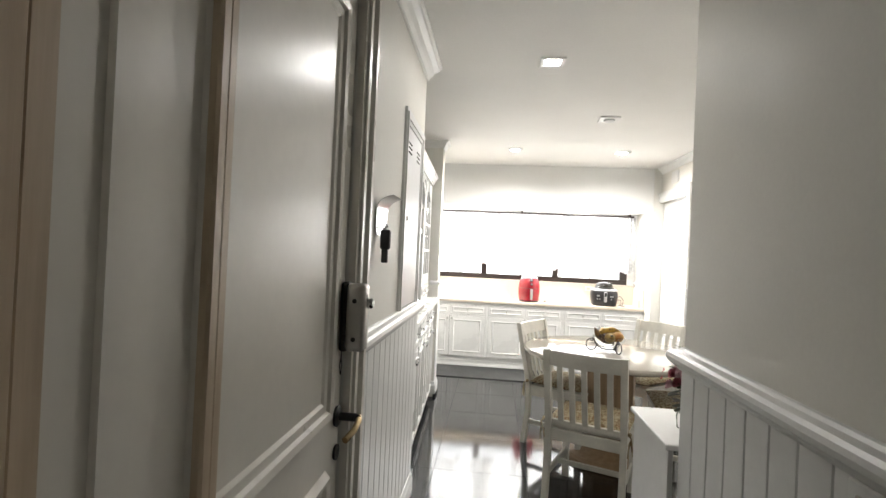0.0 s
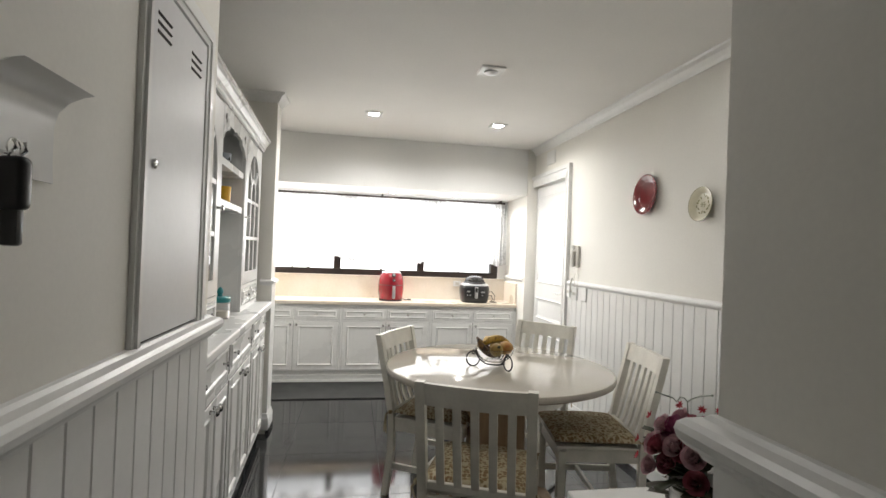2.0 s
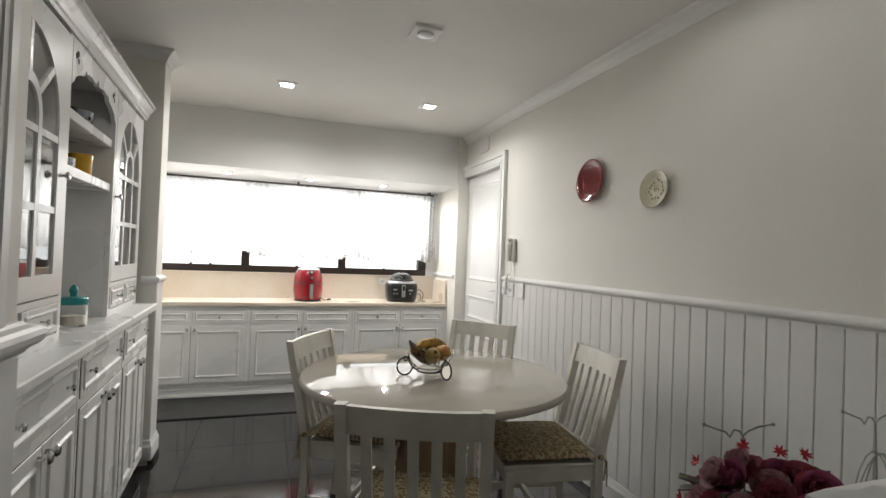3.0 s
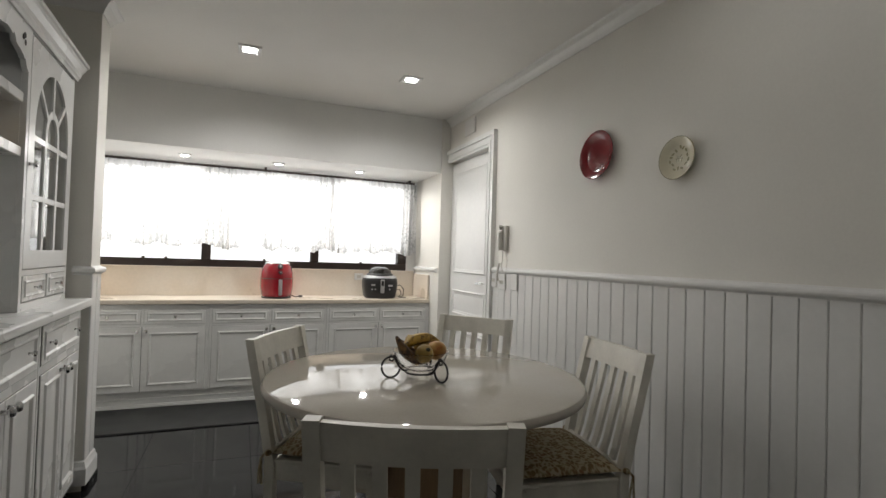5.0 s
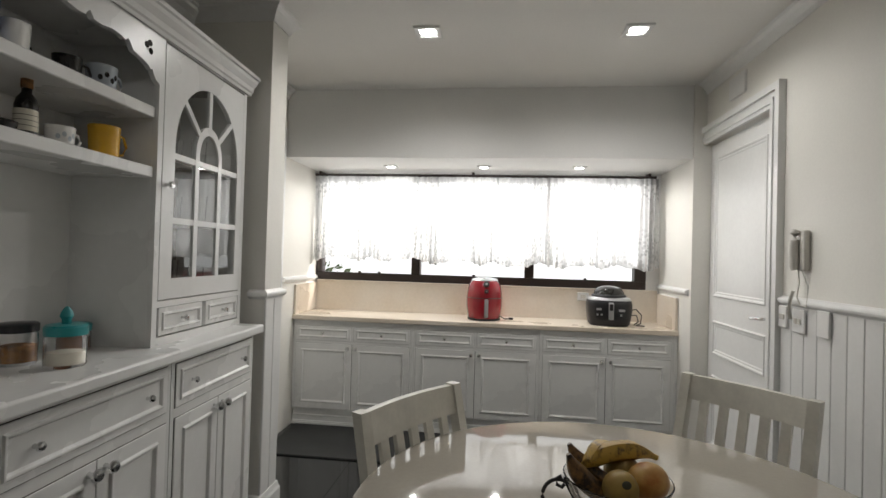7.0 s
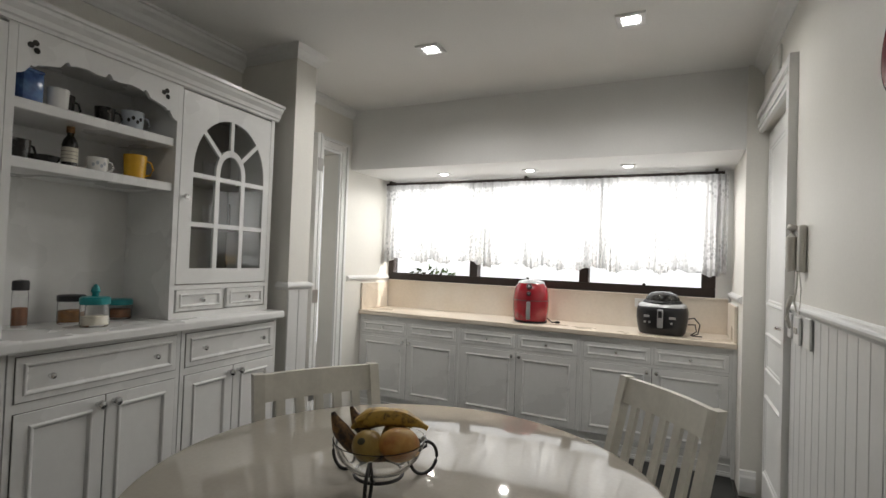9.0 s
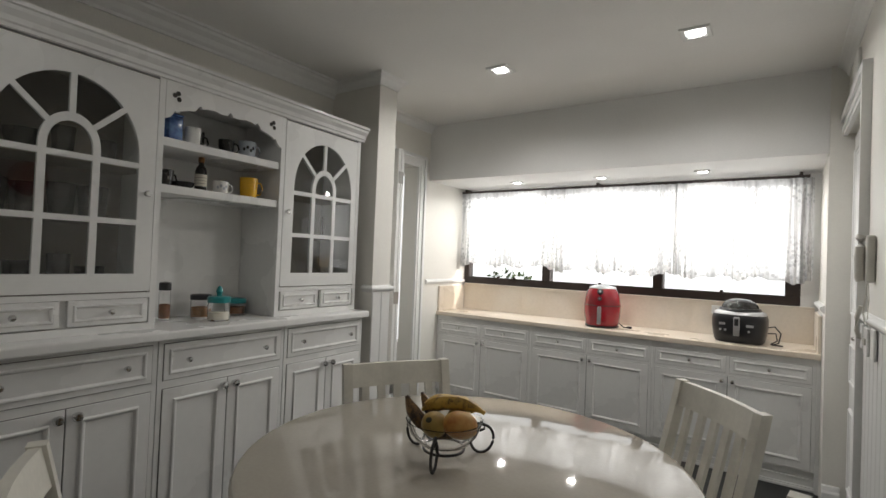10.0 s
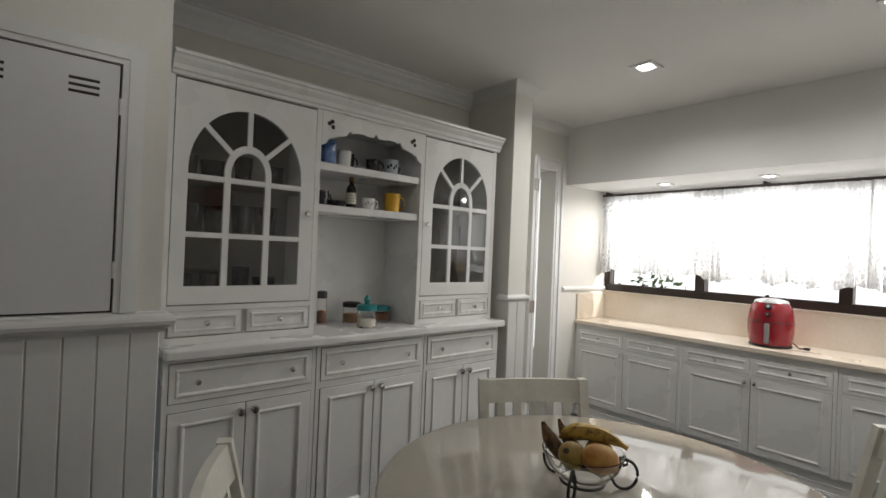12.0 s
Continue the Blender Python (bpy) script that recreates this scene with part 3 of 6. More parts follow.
for y0, y1, d in ((0.124, 0.148, 0.034), (0.148, 0.175, 0.040), (0.175, 0.204, 0.036)):
    box(bm, XL, XL + d, y0 + 0.0004, y1, 0, 2.24, bev=0.003)
part("tan_strip", bm, M["tan"], door_1, "tan varnished wood edge strip")
# extra tan strips over the left side of the upper panel moulding
bm = bmesh.new()
box(bm, XL - 0.0045, XL + 0.0145, 0.447, 0.470, 1.075, 1.925, bev=0.004)
box(bm, XL - 0.0045, XL + 0.0115, 0.4705, 0.493, 1.075, 1.925, bev=0.004)
part("tan_strip", bm, M["tan"], door_1, "tan strip laid over one side of the panel moulding")

lock = thing("door_lock", boxed(XL - 0.0045, XL + 0.015, 1.040, 1.072, 1.165, 1.335, bev=0.006, seg=2), M["black"], "grey steel rim lock on the entrance door", "lock")
part("lock_case", boxed(XL + 0.015, XL + 0.062, 1.020, 1.068, 1.170, 1.333, bev=0.011, seg=4), M["steel"], lock, "brushed steel case", True)
part("keeper", boxed(XL + 0.0325, XL + 0.046, 1.078, 1.126, 1.180, 1.325, bev=0.004), M["steel"], lock, "steel keeper on the casing")
bm = bmesh.new()
lathe(bm, [(0, 0), (0.012, 0), (0.013, 0.009), (0.010, 0.014), (0, 0.014)], 16)
bmesh.ops.rotate(bm, verts=bm.verts, matrix=Matrix.Rotation(radians(90), 3, "Y"))
part("cylinder", bm, M["chrome"], lock, "chrome key cylinder", True, pose(XL + 0.061, 1.050, 1.285))
part("slot", boxed(XL + 0.0615, XL + 0.063, 1.034, 1.038, 1.293, 1.308), M["black"], lock)
for z in (1.292, 1.200):
    bm = bmesh.new()
    ball(bm, 0.006, (XL + 0.036, 1.0205, z), (1, 0.4, 1), 10, 6)
    part("screw", bm, M["black"], lock, smooth=True)
bm = bmesh.new()
tube(bm, [(XL - 0.002, 1.058, 1.166), (XL - 0.002, 1.058, 1.148), (XL - 0.002, 1.067, 1.128), (XL - 0.002, 1.058, 1.105), (XL - 0.002, 1.049, 1.128), (XL - 0.002, 1.058, 1.148)], 0.0014, 6)
part("charm", bm, M["black"], lock, "small dark diamond-shaped charm")

bm = bmesh.new()
lathe(bm, [(0, 0), (0.024, 0), (0.026, 0.006), (0.02, 0.010), (0, 0.010)], 20)
bmesh.ops.rotate(bm, verts=bm.verts, matrix=Matrix.Rotation(radians(90), 3, "Y"))
handle = part("door_handle", bm, M["black"], door_1, "dark lever handle with a brass grip", True, pose(XL - 0.004, 1.044, 1.008))
bm = bmesh.new()
tube(bm, [(0.005, 0, 0), (0.05, 0, 0), (0.058, -0.01, 0)], 0.010, 10)
part("spindle", bm, M["black"], handle, smooth=True)
bm = bmesh.new()
tube(bm, [(0.055, 0.005, 0), (0.062, -0.02, -0.002), (0.06, -0.05, -0.014), (0.05, -0.085, -0.024)], 0.008, 10)
part("lever", bm, M["brass"], handle, "worn brass grip", True)
bm = bmesh.new()
lathe(bm, [(0, 0), (0.018, 0), (0.019, 0.006), (0, 0.008)], 18)
bmesh.ops.rotate(bm, verts=bm.verts, matrix=Matrix.Rotation(radians(90), 3, "Y"))
part("keyhole_rose", bm, M["black"], handle, smooth=True, m=pose(0, 0.004, -0.089))

# white panelled door in the long wall
door_2 = thing("door_2", boxed(RW + 0.03, RW + 0.07, 5.06, 5.855, 0.005, 2.10, bev=0.003), M["trim"], "white panelled door, closed, in a moulded casing", "door", kind="structure")
for za, zb in ((1.115, 2.01), (0.75, 0.965), (0.18, 0.62)):
    bm = bmesh.new()
    leaf_mould(bm, 5.14, 5.775, za, zb, RW + 0.03, -1, 0.035, 0.012)
    part("panel_moulding", bm, M["trim"], door_2)
bm = bmesh.new()
for a, b, d in ((0, 0.02, 0.02), (0.02, 0.045, 0.028), (0.045, 0.075, 0.02), (0.075, 0.11, 0.034)):
    box(bm, RW - d, RW, 5.055 - b, 5.055 - a, 0, 2.11 + b)
    box(bm, RW - d, RW, 5.055 - a, 5.86, 2.11 + a, 2.11 + b)
box(bm, RW, RW + 0.075, 5.045, 5.0545, 0, 2.105)
part("door_casing", bm, M["trim"], door_2)
bm = bmesh.new()
tube(bm, [(RW + 0.03, 5.12, 1.05), (RW - 0.015, 5.12, 1.05), (RW - 0.02, 5.14, 1.05), (RW - 0.018, 5.21, 1.045)], 0.008, 8)
part("door_handle", bm, M["chrome"], door_2, "chrome lever handle", True)

# folding door in the narrow doorway
bm = bmesh.new()
casing_frame(bm, 5.27, 5.705, 2.115, AL, 1)
door_3 = thing("door_3", bm, M["trim"], "white moulded casing of a narrow doorway", "door", kind="structure")
fold = thing("folding_door", boxed(AL + 0.035, AL + 0.235, 5.165, 5.197, 0.01, 2.15, bev=0.003), M["trim"], "white folding door, folded open against its casing", "door")
part("leaf", boxed(AL + 0.035, AL + 0.235, 5.203, 5.235, 0.01, 2.15, bev=0.003), M["trim"], fold)
for z in (0.35, 1.02, 1.93):
    part("hinge", boxed(AL + 0.2352, AL + 0.2375, 5.170, 5.230, z - 0.045, z + 0.045, bev=0.001), M["steel"], fold, "steel butt hinge")

# small room beyond the narrow doorway
wall("wall_utility", "plain white wall of the room beyond", (-2.6, -2.45, 4.5, 6.9, 0, CEIL), (-2.45, AL - 0.15, 4.35, 4.5, 0, CEIL), (-2.45, AL - 0.15, 6.75, 6.9, 0, 0.35), (-2.45, AL - 0.15, 6.75, 6.9, 2.3, CEIL), mat="wallw")
rack = thing("drying_rack", None, None, "dark wire rack standing in the room beyond", "rack")
rack.location = (-1.75, 6.3, 0)
for i in range(5):
    bm = bmesh.new()
    tube(bm, [(-0.25, 0, 0.3 + 0.2 * i), (0.25, 0, 0.3 + 0.2 * i)], 0.008, 6)
    part("bar", bm, M["black"], rack)
for x in (-0.25, 0.25):
    bm = bmesh.new()
    tube(bm, [(x, 0, 0.0), (x, 0, 1.15)], 0.01, 6)
    part("post", bm, M["black"], rack)

# ---------------------------------------------------------------- window
window_1 = thing("window_1", None, None, "wide dark bronze aluminium window of three sashes", "window", kind="structure")
window_1.location = (0, YW + 0.02, 0)
part("sill_frame", boxed(AL, 1.895, -0.02, 0.07, 1.10, 1.165, bev=0.004), M["bronze"], window_1)
part("head_frame", boxed(AL, 1.895, -0.02, 0.07, 1.945, 2.0, bev=0.004), M["bronze"], window_1)
for x, w in ((AL + 0.028, 0.026), (0.03, 0.038), (0.975, 0.038), (1.85, 0.045)):
    part("window_post", boxed(x - w, x + w, -0.024, 0.066, 1.165, 1.945, bev=0.004), M["bronze"], window_1)
for x0, x1 in ((AL + 0.055, -0.008), (0.068, 0.937), (1.013, 1.805)):
    ob = part("pane", boxed(x0, x1, 0.02, 0.024, 1.166, 1.944), M["glass"], window_1)
    ob.visible_shadow = False
for x in (-0.45, -0.28, 0.52, 1.42):
    part("catch", boxed(x - 0.012, x + 0.012, -0.04, -0.021, 1.15, 1.182, bev=0.003), M["bronze"], window_1)

thing("backdrop", boxed(-14, 7.5, 13.0, 13.1, -6, 9), M["skyglow"], "bright hazy distance outside the window", "backdrop", kind="structure")
rnd = random.Random(5)
bm = bmesh.new()
for _ in range(1600):
    a, r = rnd.uniform(0, 6.283), rnd.random() ** 0.5
    c = Vector((-2.0 + 1.2 * r * math.cos(a), 9.2 + 0.5 * rnd.uniform(-1, 1), 0.55 + 0.55 * r * math.sin(a) + 0.12 * math.sin(6 * a)))
    n = Vector((rnd.uniform(-1, 1), rnd.uniform(-1, 1), rnd.uniform(-1, 1))).normalized()
    s = n.orthogonal().normalized() * rnd.uniform(0.03, 0.06)
    t = n.cross(s) * 0.55
    bm.faces.new([bm.verts.new(c + k) for k in (s, t, -s, -t)])
bush = thing("garden_bush", bm, M["foliage"], "leafy green bush outside the window", "bush", kind="stuff")

# ---------------------------------------------------------------- lamps
def downlight(x, y, z, half, watts, name, label, cone=176, blend=0.3):
    ob = thing(name, None, None, label, "ceiling light", group=name)
    ob.matrix_world = pose(x, y, z)
    bm = bmesh.new()
    h, i = half, half * 0.66
    rings = [[bm.verts.new((a * r, b * r, zz)) for a, b in ((-1, -1), (1, -1), (1, 1), (-1, 1))] for r, zz in ((h, 0.0), (h, -0.006), (h * 0.96, -0.010), (i, -0.008), (i * 0.92, -0.002))]
    for r, s in zip(rings, rings[1:]):
        for k in range(4):
            bm.faces.new((r[k], r[(k + 1) % 4], s[(k + 1) % 4], s[k]))
    part("frame", bm, M["trim"], ob, "white square rim")
    bm = bmesh.new()
    lathe(bm, [(0.0, -0.0115), (i * 0.5, -0.011), (i * 0.85, -0.007), (i * 0.88, -0.003)], 24)
    bmesh.ops.remove_doubles(bm, verts=bm.verts, dist=1e-6)
    part("bulb", bm, M["lamp"], ob, "lit lamp", True)
    lamp = new(name + "_light", bpy.data.lights.new(name, "SPOT"))
    lamp.data.energy = watts
    lamp.data.spot_size = radians(cone)
    lamp.data.spot_blend = blend
    lamp.data.shadow_soft_size = half * 0.5
    lamp.data.color = (1.0, 0.975, 0.94)
    lamp.matrix_world = pose(x, y, z - 0.03)


for x, y, k, cone, blend in ((0.328, 5.0, 1.3, 166, 0.6), (1.407, 5.035, 1.05, 166, 0.6), (0.43, 2.67, 0.22, 176, 0.3), (1.44, 2.675, 0.12, 176, 0.3)):
    downlight(x, y, CEIL, 0.07, LAMP_W * k, "downlight", "square recessed ceiling light, lit, bright white", cone, blend)
for x in (-0.134, 0.596, 1.31):
    downlight(x, 6.22, ZS, 0.05, SPOT_W, "soffit_spot", "small recessed spotlight in the alcove soffit, lit")

vent = thing("sensor_plate", boxed(-0.075, 0.075, -0.075, 0.075, -0.012, 0.0, bev=0.004), M["trim"], "square white ceiling plate with a round sensor", "sensor", m=pose(0.995, 3.803, CEIL))
bm = bmesh.new()
lathe(bm, [(0.045, 0.0), (0.042, -0.008), (0.02, -0.014), (0.0, -0.015)], 24)
part("dome", bm, M["silver"], vent, smooth=True, m=pose(0, 0, -0.012))


# ---------------------------------------------------------------- cabinets
def base_unit(w, h0, h1, drawer, door, depth, label, group, m, two_knobs, drawers=1):
    """A base cabinet: drawer row between drawer=(z0, z1), doors between door=(z0, z1); it faces -y."""
    ob = thing("base_cabinet", None, None, label, "cabinet", group)
    ob.matrix_world = m
    bm = bmesh.new()
    box(bm, 0, w, 0.006, depth, h0, h1)
    part("body", bm, M["cab"], ob)
    g, rv = 0.022, 0.0022 if two_knobs else 0.0012
    dw = (w - g * (drawers + 1)) / drawers
    for i in range(drawers):
        bm = bmesh.new()
        panelled(bm, dw, drawer[1] - drawer[0], 0.018, 0.026, 0.012, 0.006)
        part("reveal", boxed(g + i * (dw + g) - rv, g + i * (dw + g) + dw + rv, 0.0045, 0.0062, drawer[0] - rv, drawer[1] + rv), M["gap"], ob)
        d = part("drawer_front", bm, M["cab"], ob, m=pose(g + i * (dw + g), 0.001, drawer[0]))
        for k in (0.17, 0.83) if two_knobs else (0.5,):
            knob(d, dw * k, (drawer[1] - drawer[0]) * 0.5, 0.012 if two_knobs else 0.011)
    lw = (w - 2 * g - 0.004) / 2
    part("reveal", boxed(g - rv, w - g + rv, 0.0045, 0.0062, door[0] - rv, door[1] + rv), M["gap"], ob)
    for i in range(2):
        bm = bmesh.new()
        panelled(bm, lw, door[1] - door[0], 0.018, 0.05, 0.014, 0.008)
        d = part("door", bm, M["cab"], ob, m=pose(g + i * (lw + 0.004), 0.001, door[0]))
        knob(d, lw - 0.028 if i == 0 else 0.028, door[1] - door[0] - 0.03, 0.018 if two_knobs else 0.014)
    return ob


# under the window
for i in range(3):
    x0 = -0.835 + 0.937 * i
    base_unit(0.935, 0.125, 0.806, (0.655, 0.765), (0.135, 0.632), 0.40, "white panelled base cabinet with two drawers and two doors", "cabinets under the window", pose(x0, 6.085, 0), False, 2)
bm = bmesh.new()
for z0, z1, y in ((0.002, 0.022, 6.098), (0.022, 0.032, 6.104), (0.032, 0.068, 6.112), (0.068, 0.078, 6.106), (0.078, 0.1245, 6.118)):
    box(bm, -0.835, 1.98, y, 6.15, z0, z1, bev=0.002)
thing("cabinet_plinth", bm, M["trim"], "white moulded plinth under the window cabinets", "plinth")
thing("cabinet_filler", boxed(1.9745, 1.9945, 6.086, 6.12, 0.002, 0.806, bev=0.001), M["cab"], "white filler strip closing the cabinet row", "filler", kind="structure")
thing("runner_mat", boxed(-0.80, 1.975, 5.52, 6.09, 0.001, 0.011, bev=0.003), M["mat"], "dull dark grey runner mat along the window cabinets", "mat")
worktop = thing("worktop", boxed(AL + 0.002, AR - 0.002, 6.06, YW - 0.002, 0.81, 0.846, bev=0.006, seg=2), M["stone"], "beige polished limestone worktop under the window", "worktop")
splash = thing("backsplash", None, None, "beige limestone upstand and window ledge", "backsplash")
part("slab", boxed(AL + 0.02, 0.56, YW - 0.022, YW - 0.002, 0.8465, 1.0815, bev=0.001), M["stone"], splash)
part("slab", boxed(0.5615, 1.975, YW - 0.022, YW - 0.002, 0.8465, 1.0815, bev=0.001), M["stone"], splash)
part("ledge", boxed(AL + 0.02, 1.975, YW - 0.03, YW + 0.0, 1.082, 1.0995, bev=0.003), M["stone"], splash)
thing("side_splash", boxed(AR - 0.022, AR - 0.002, 6.08, YW - 0.024, 0.8465, 1.075, bev=0.003), M["stone"], "beige limestone upstand on the alcove end wall", "backsplash")
thing("side_splash", boxed(AL + 0.002, AL + 0.02, 6.08, YW - 0.024, 0.8465, 1.075, bev=0.003), M["stone"], "beige limestone upstand beside the narrow doorway", "backsplash")

# the dresser
TURN = pose(-0.40, 4.635, 0, 0, 0, 2.2)          # the dresser stands a little askew in its recess
DY = -4.645


def dresser(x, y, z=0.0):
    """A place on the dresser: x from its base front, y along the wall; its own +x looks along the front."""
    return TURN @ pose(x, y + DY, z, 0, 0, 90)


for i, (y0, y1) in enumerate(((2.735, 3.375), (3.38, 4.03), (4.035, 4.645))):
    base_unit(y1 - y0, 0.075, 0.940, (0.768, 0.922), (0.10, 0.730), 0.40, "white panelled dresser base with a drawer and two doors", "dresser bases", dresser(0, y0), True)
thing("dresser_plinth", boxed(0, 1.91, 0.03, 0.06, 0.0, 0.075), M["plinth"], "black recessed plinth under the dresser", "plinth", m=dresser(0, 2.735))
thing("worktop", boxed(0, 1.925, -0.04, 0.405, 0.942, 0.982, bev=0.008, seg=2), M["cab"], "white lacquered dresser worktop", "worktop", m=dresser(0, 2.735))

UX = -0.070
UD = 0.325


def arch_pts(cx, half, spring, rise, n=24):
    return [(cx - half * math.cos(math.pi * k / n), spring + rise * math.sin(math.pi * k / n)) for k in range(n + 1)]


def glazed(w, cx, half, label, m, knob_x, drawers):
    """A wall cupboard with two small drawers and one arched glazed door; it faces -y, floor of it at z = 0.972."""
    ob = thing("glazed_cupboard", None, None, label, "cupboard", "glazed dresser cupboards")
    ob.matrix_world = m
    zb, zt = 0.9825, 2.06
    for name, dims in (
        ("side_panel", (0, 0.018, 0.022, UD, zb, zt)),
        ("side_panel", (w - 0.018, w, 0.022, UD, zb, zt)),
        ("back_panel", (0.018, w - 0.018, UD - 0.01, UD, zb, zt)),
        ("top_panel", (0.018, w - 0.018, 0.022, UD - 0.01, zt - 0.018, zt)),
        ("floor_panel", (0.018, w - 0.018, 0.022, UD - 0.01, 1.13, 1.15)),
        ("bottom_rail", (0.018, w - 0.018, 0.001, UD - 0.01, zb, 1.012)),
        ("drawer_back", (0.018, w - 0.018, 0.0225, 0.04, 1.012, 1.13)),
        ("stile", (0.0, 0.026, 0.001, 0.0215, zb, zt)),
        ("stile", (w - 0.026, w, 0.001, 0.0215, zb, zt)),
        ("middle_rail", (0.026, w - 0.026, 0.001, 0.0215, 1.118, 1.14)),
    ):
        # back, floor and top take the interior colour with shade put in
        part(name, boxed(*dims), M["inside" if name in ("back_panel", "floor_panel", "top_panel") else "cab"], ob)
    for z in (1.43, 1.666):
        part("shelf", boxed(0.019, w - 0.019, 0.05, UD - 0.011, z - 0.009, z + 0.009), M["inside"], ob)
    for x0, x1 in drawers:
        bm = bmesh.new()
        panelled(bm, x1 - x0, 0.098, 0.02, 0.02, 0.010, 0.006)
        d = part("small_drawer", bm, M["cab"], ob, m=pose(x0, -0.001, 1.018))
        knob(d, (x1 - x0) / 2, 0.049, 0.012)
    # door
    z0, z1, sp, rise = 1.145, 2.05, 1.70, 0.272
    x0, x1 = 0.029, w - 0.029
    pb = 1.218
    bm = bmesh.new()
    for xa, xb in ((x0, cx - half), (cx - half, cx + half), (cx + half, x1)):
        box(bm, xa, xb, 0, 0.02, z0, pb)
    for xa, xb in ((x0, cx - half), (cx + half, x1)):
        box(bm, xa, xb, 0, 0.02, pb, sp)
        box(bm, xa, xb, 0, 0.02, sp, z1)
    arc = arch_pts(cx, half, sp, rise)
    for (xa, za), (xb, zc) in zip(arc, arc[1:]):
        extrude_outline(bm, [(xa, za), (xb, zc), (xb, z1), (xa, z1)], 0, 0.02)
    bmesh.ops.remove_doubles(bm, verts=bm.verts, dist=1e-5)
    door = part("arched_door", bm, M["cab"], ob)
    bw = 0.013
    ix = half * 0.36
    for s in (-1, 1):
        part("upright_bar", boxed(cx + s * ix - bw, cx + s * ix + bw, 0.001, 0.017, pb, 1.70), M["cab"], door)
    for z in (1.43, 1.666):
        part("cross_bar", boxed(cx - half, cx + half, 0.002, 0.016, z - 0.011, z + 0.011), M["cab"], door)
    bm = bmesh.new()
    inner = [(cx - (ix + bw) * math.cos(math.pi * k / 16), 1.70 + 0.125 * math.sin(math.pi * k / 16)) for k in range(17)]
    inner2 = [(cx - (ix - bw) * math.cos(math.pi * k / 16), 1.70 + 0.092 * math.sin(math.pi * k / 16)) for k in range(17)]
    for k in range(16):
        extrude_outline(bm, [inner[k], inner[k + 1], inner2[k + 1], inner2[k]], 0.001, 0.017)
    bmesh.ops.remove_doubles(bm, verts=bm.verts, dist=1e-5)
    part("arch_bar", bm, M["cab"], door)
    for ang in (42, 90, 138):
        c, s = math.cos(radians(ang)), math.sin(radians(ang))
        a = Vector((cx + (ix + 0.006) * c, 0, 1.70 + 0.115 * s))
        b = Vector((cx + half * c, 0, sp + rise * s)) + Vector((c, 0, s)) * 0.004
        n = Vector((b.z - a.z, 0, a.x - b.x)).normalized() * 0.0105
        bm = bmesh.new()
        extrude_outline(bm, [((a + n).x, (a + n).z), ((b + n).x, (b + n).z), ((b - n).x, (b - n).z), ((a - n).x, (a - n).z)], 0.001, 0.016)
        part("ray_bar", bm, M["cab"], door)
    cols = ((cx - half, cx - ix - bw), (cx - ix + bw, cx + ix - bw), (cx + ix + bw, cx + half))
    for xa, xb in cols:
        for za, zb2 in ((pb, 1.419), (1.441, 1.655)):
            g = part("pane", boxed(xa, xb, 0.0075, 0.0105, za, zb2), M["tint"], door)
            g.visible_shadow = False
    bm = bmesh.new()
    extrude_outline(bm, [(cx - half, 1.677)] + arc + [(cx + half, 1.677)], 0.0075, 0.0105)
    g = part("pane", bm, M["tint"], door)
    g.visible_shadow = False
    knob(door, knob_x, 1.553, 0.014)
    return ob


glazed(0.665, 0.327, 0.243, "white dresser cupboard with a wide arched glass door", dresser(UX, 2.725), 0.600, ((0.036, 0.318), (0.345, 0.632)))
glazed(0.625, 0.325, 0.228, "white dresser cupboard with a narrow arched glass door", dresser(UX, 4.012), 0.050, ((0.036, 0.305), (0.332, 0.590)))

niche = thing("dresser_niche", None, None, "open white dresser niche with two shelves and a carved valance", "shelf")
niche.matrix_world = dresser(UX, 3.391)
NW = 0.620
part("back_panel", boxed(0, NW, UD - 0.012, UD, 0.9825, 2.06), M["cab"], niche)
for z in (1.608, 1.814):
    part("shelf", boxed(0.001, NW - 0.001, 0.012, UD - 0.013, z - 0.038, z, bev=0.003), M["cab"], niche)
part("top_panel", boxed(0.001, NW - 0.001, 0.02, UD - 0.013, 2.03, 2.059), M["cab"], niche)


VALANCE = ((0.0, 1.998), (0.025, 1.993), (0.05, 1.979), (0.14, 1.977), (0.28, 1.985), (0.40, 1.981), (0.46, 1.974), (0.485, 1.986), (0.515, 1.981), (0.57, 1.957), (0.70, 1.948), (0.80, 1.938), (0.845, 1.926), (0.865, 1.934), (0.885, 1.921), (0.93, 1.902), (1.0, 1.892))


def valance_z(u):
    """Lower edge of the carved valance, cusped and scalloped; u runs from -1 to 1."""
    a = min(abs(u), 1.0)
    for (a0, z0), (a1, z1) in zip(VALANCE, VALANCE[1:]):
        if a <= a1:
            return z0 + (z1 - z0) * (a - a0) / (a1 - a0)
    return VALANCE[-1][1]


bm = bmesh.new()
N = 120
for k in range(N):
    u0, u1 = -1 + 2 * k / N, -1 + 2 * (k + 1) / N
    extrude_outline(bm, [((u0 + 1) / 2 * NW, valance_z(u0)), ((u1 + 1) / 2 * NW, valance_z(u1)), ((u1 + 1) / 2 * NW, 2.06), ((u0 + 1) / 2 * NW, 2.06)], 0.0, 0.018)
bmesh.ops.remove_doubles(bm, verts=bm.verts, dist=1e-5)
valance = part("valance", bm, M["cab"], niche)
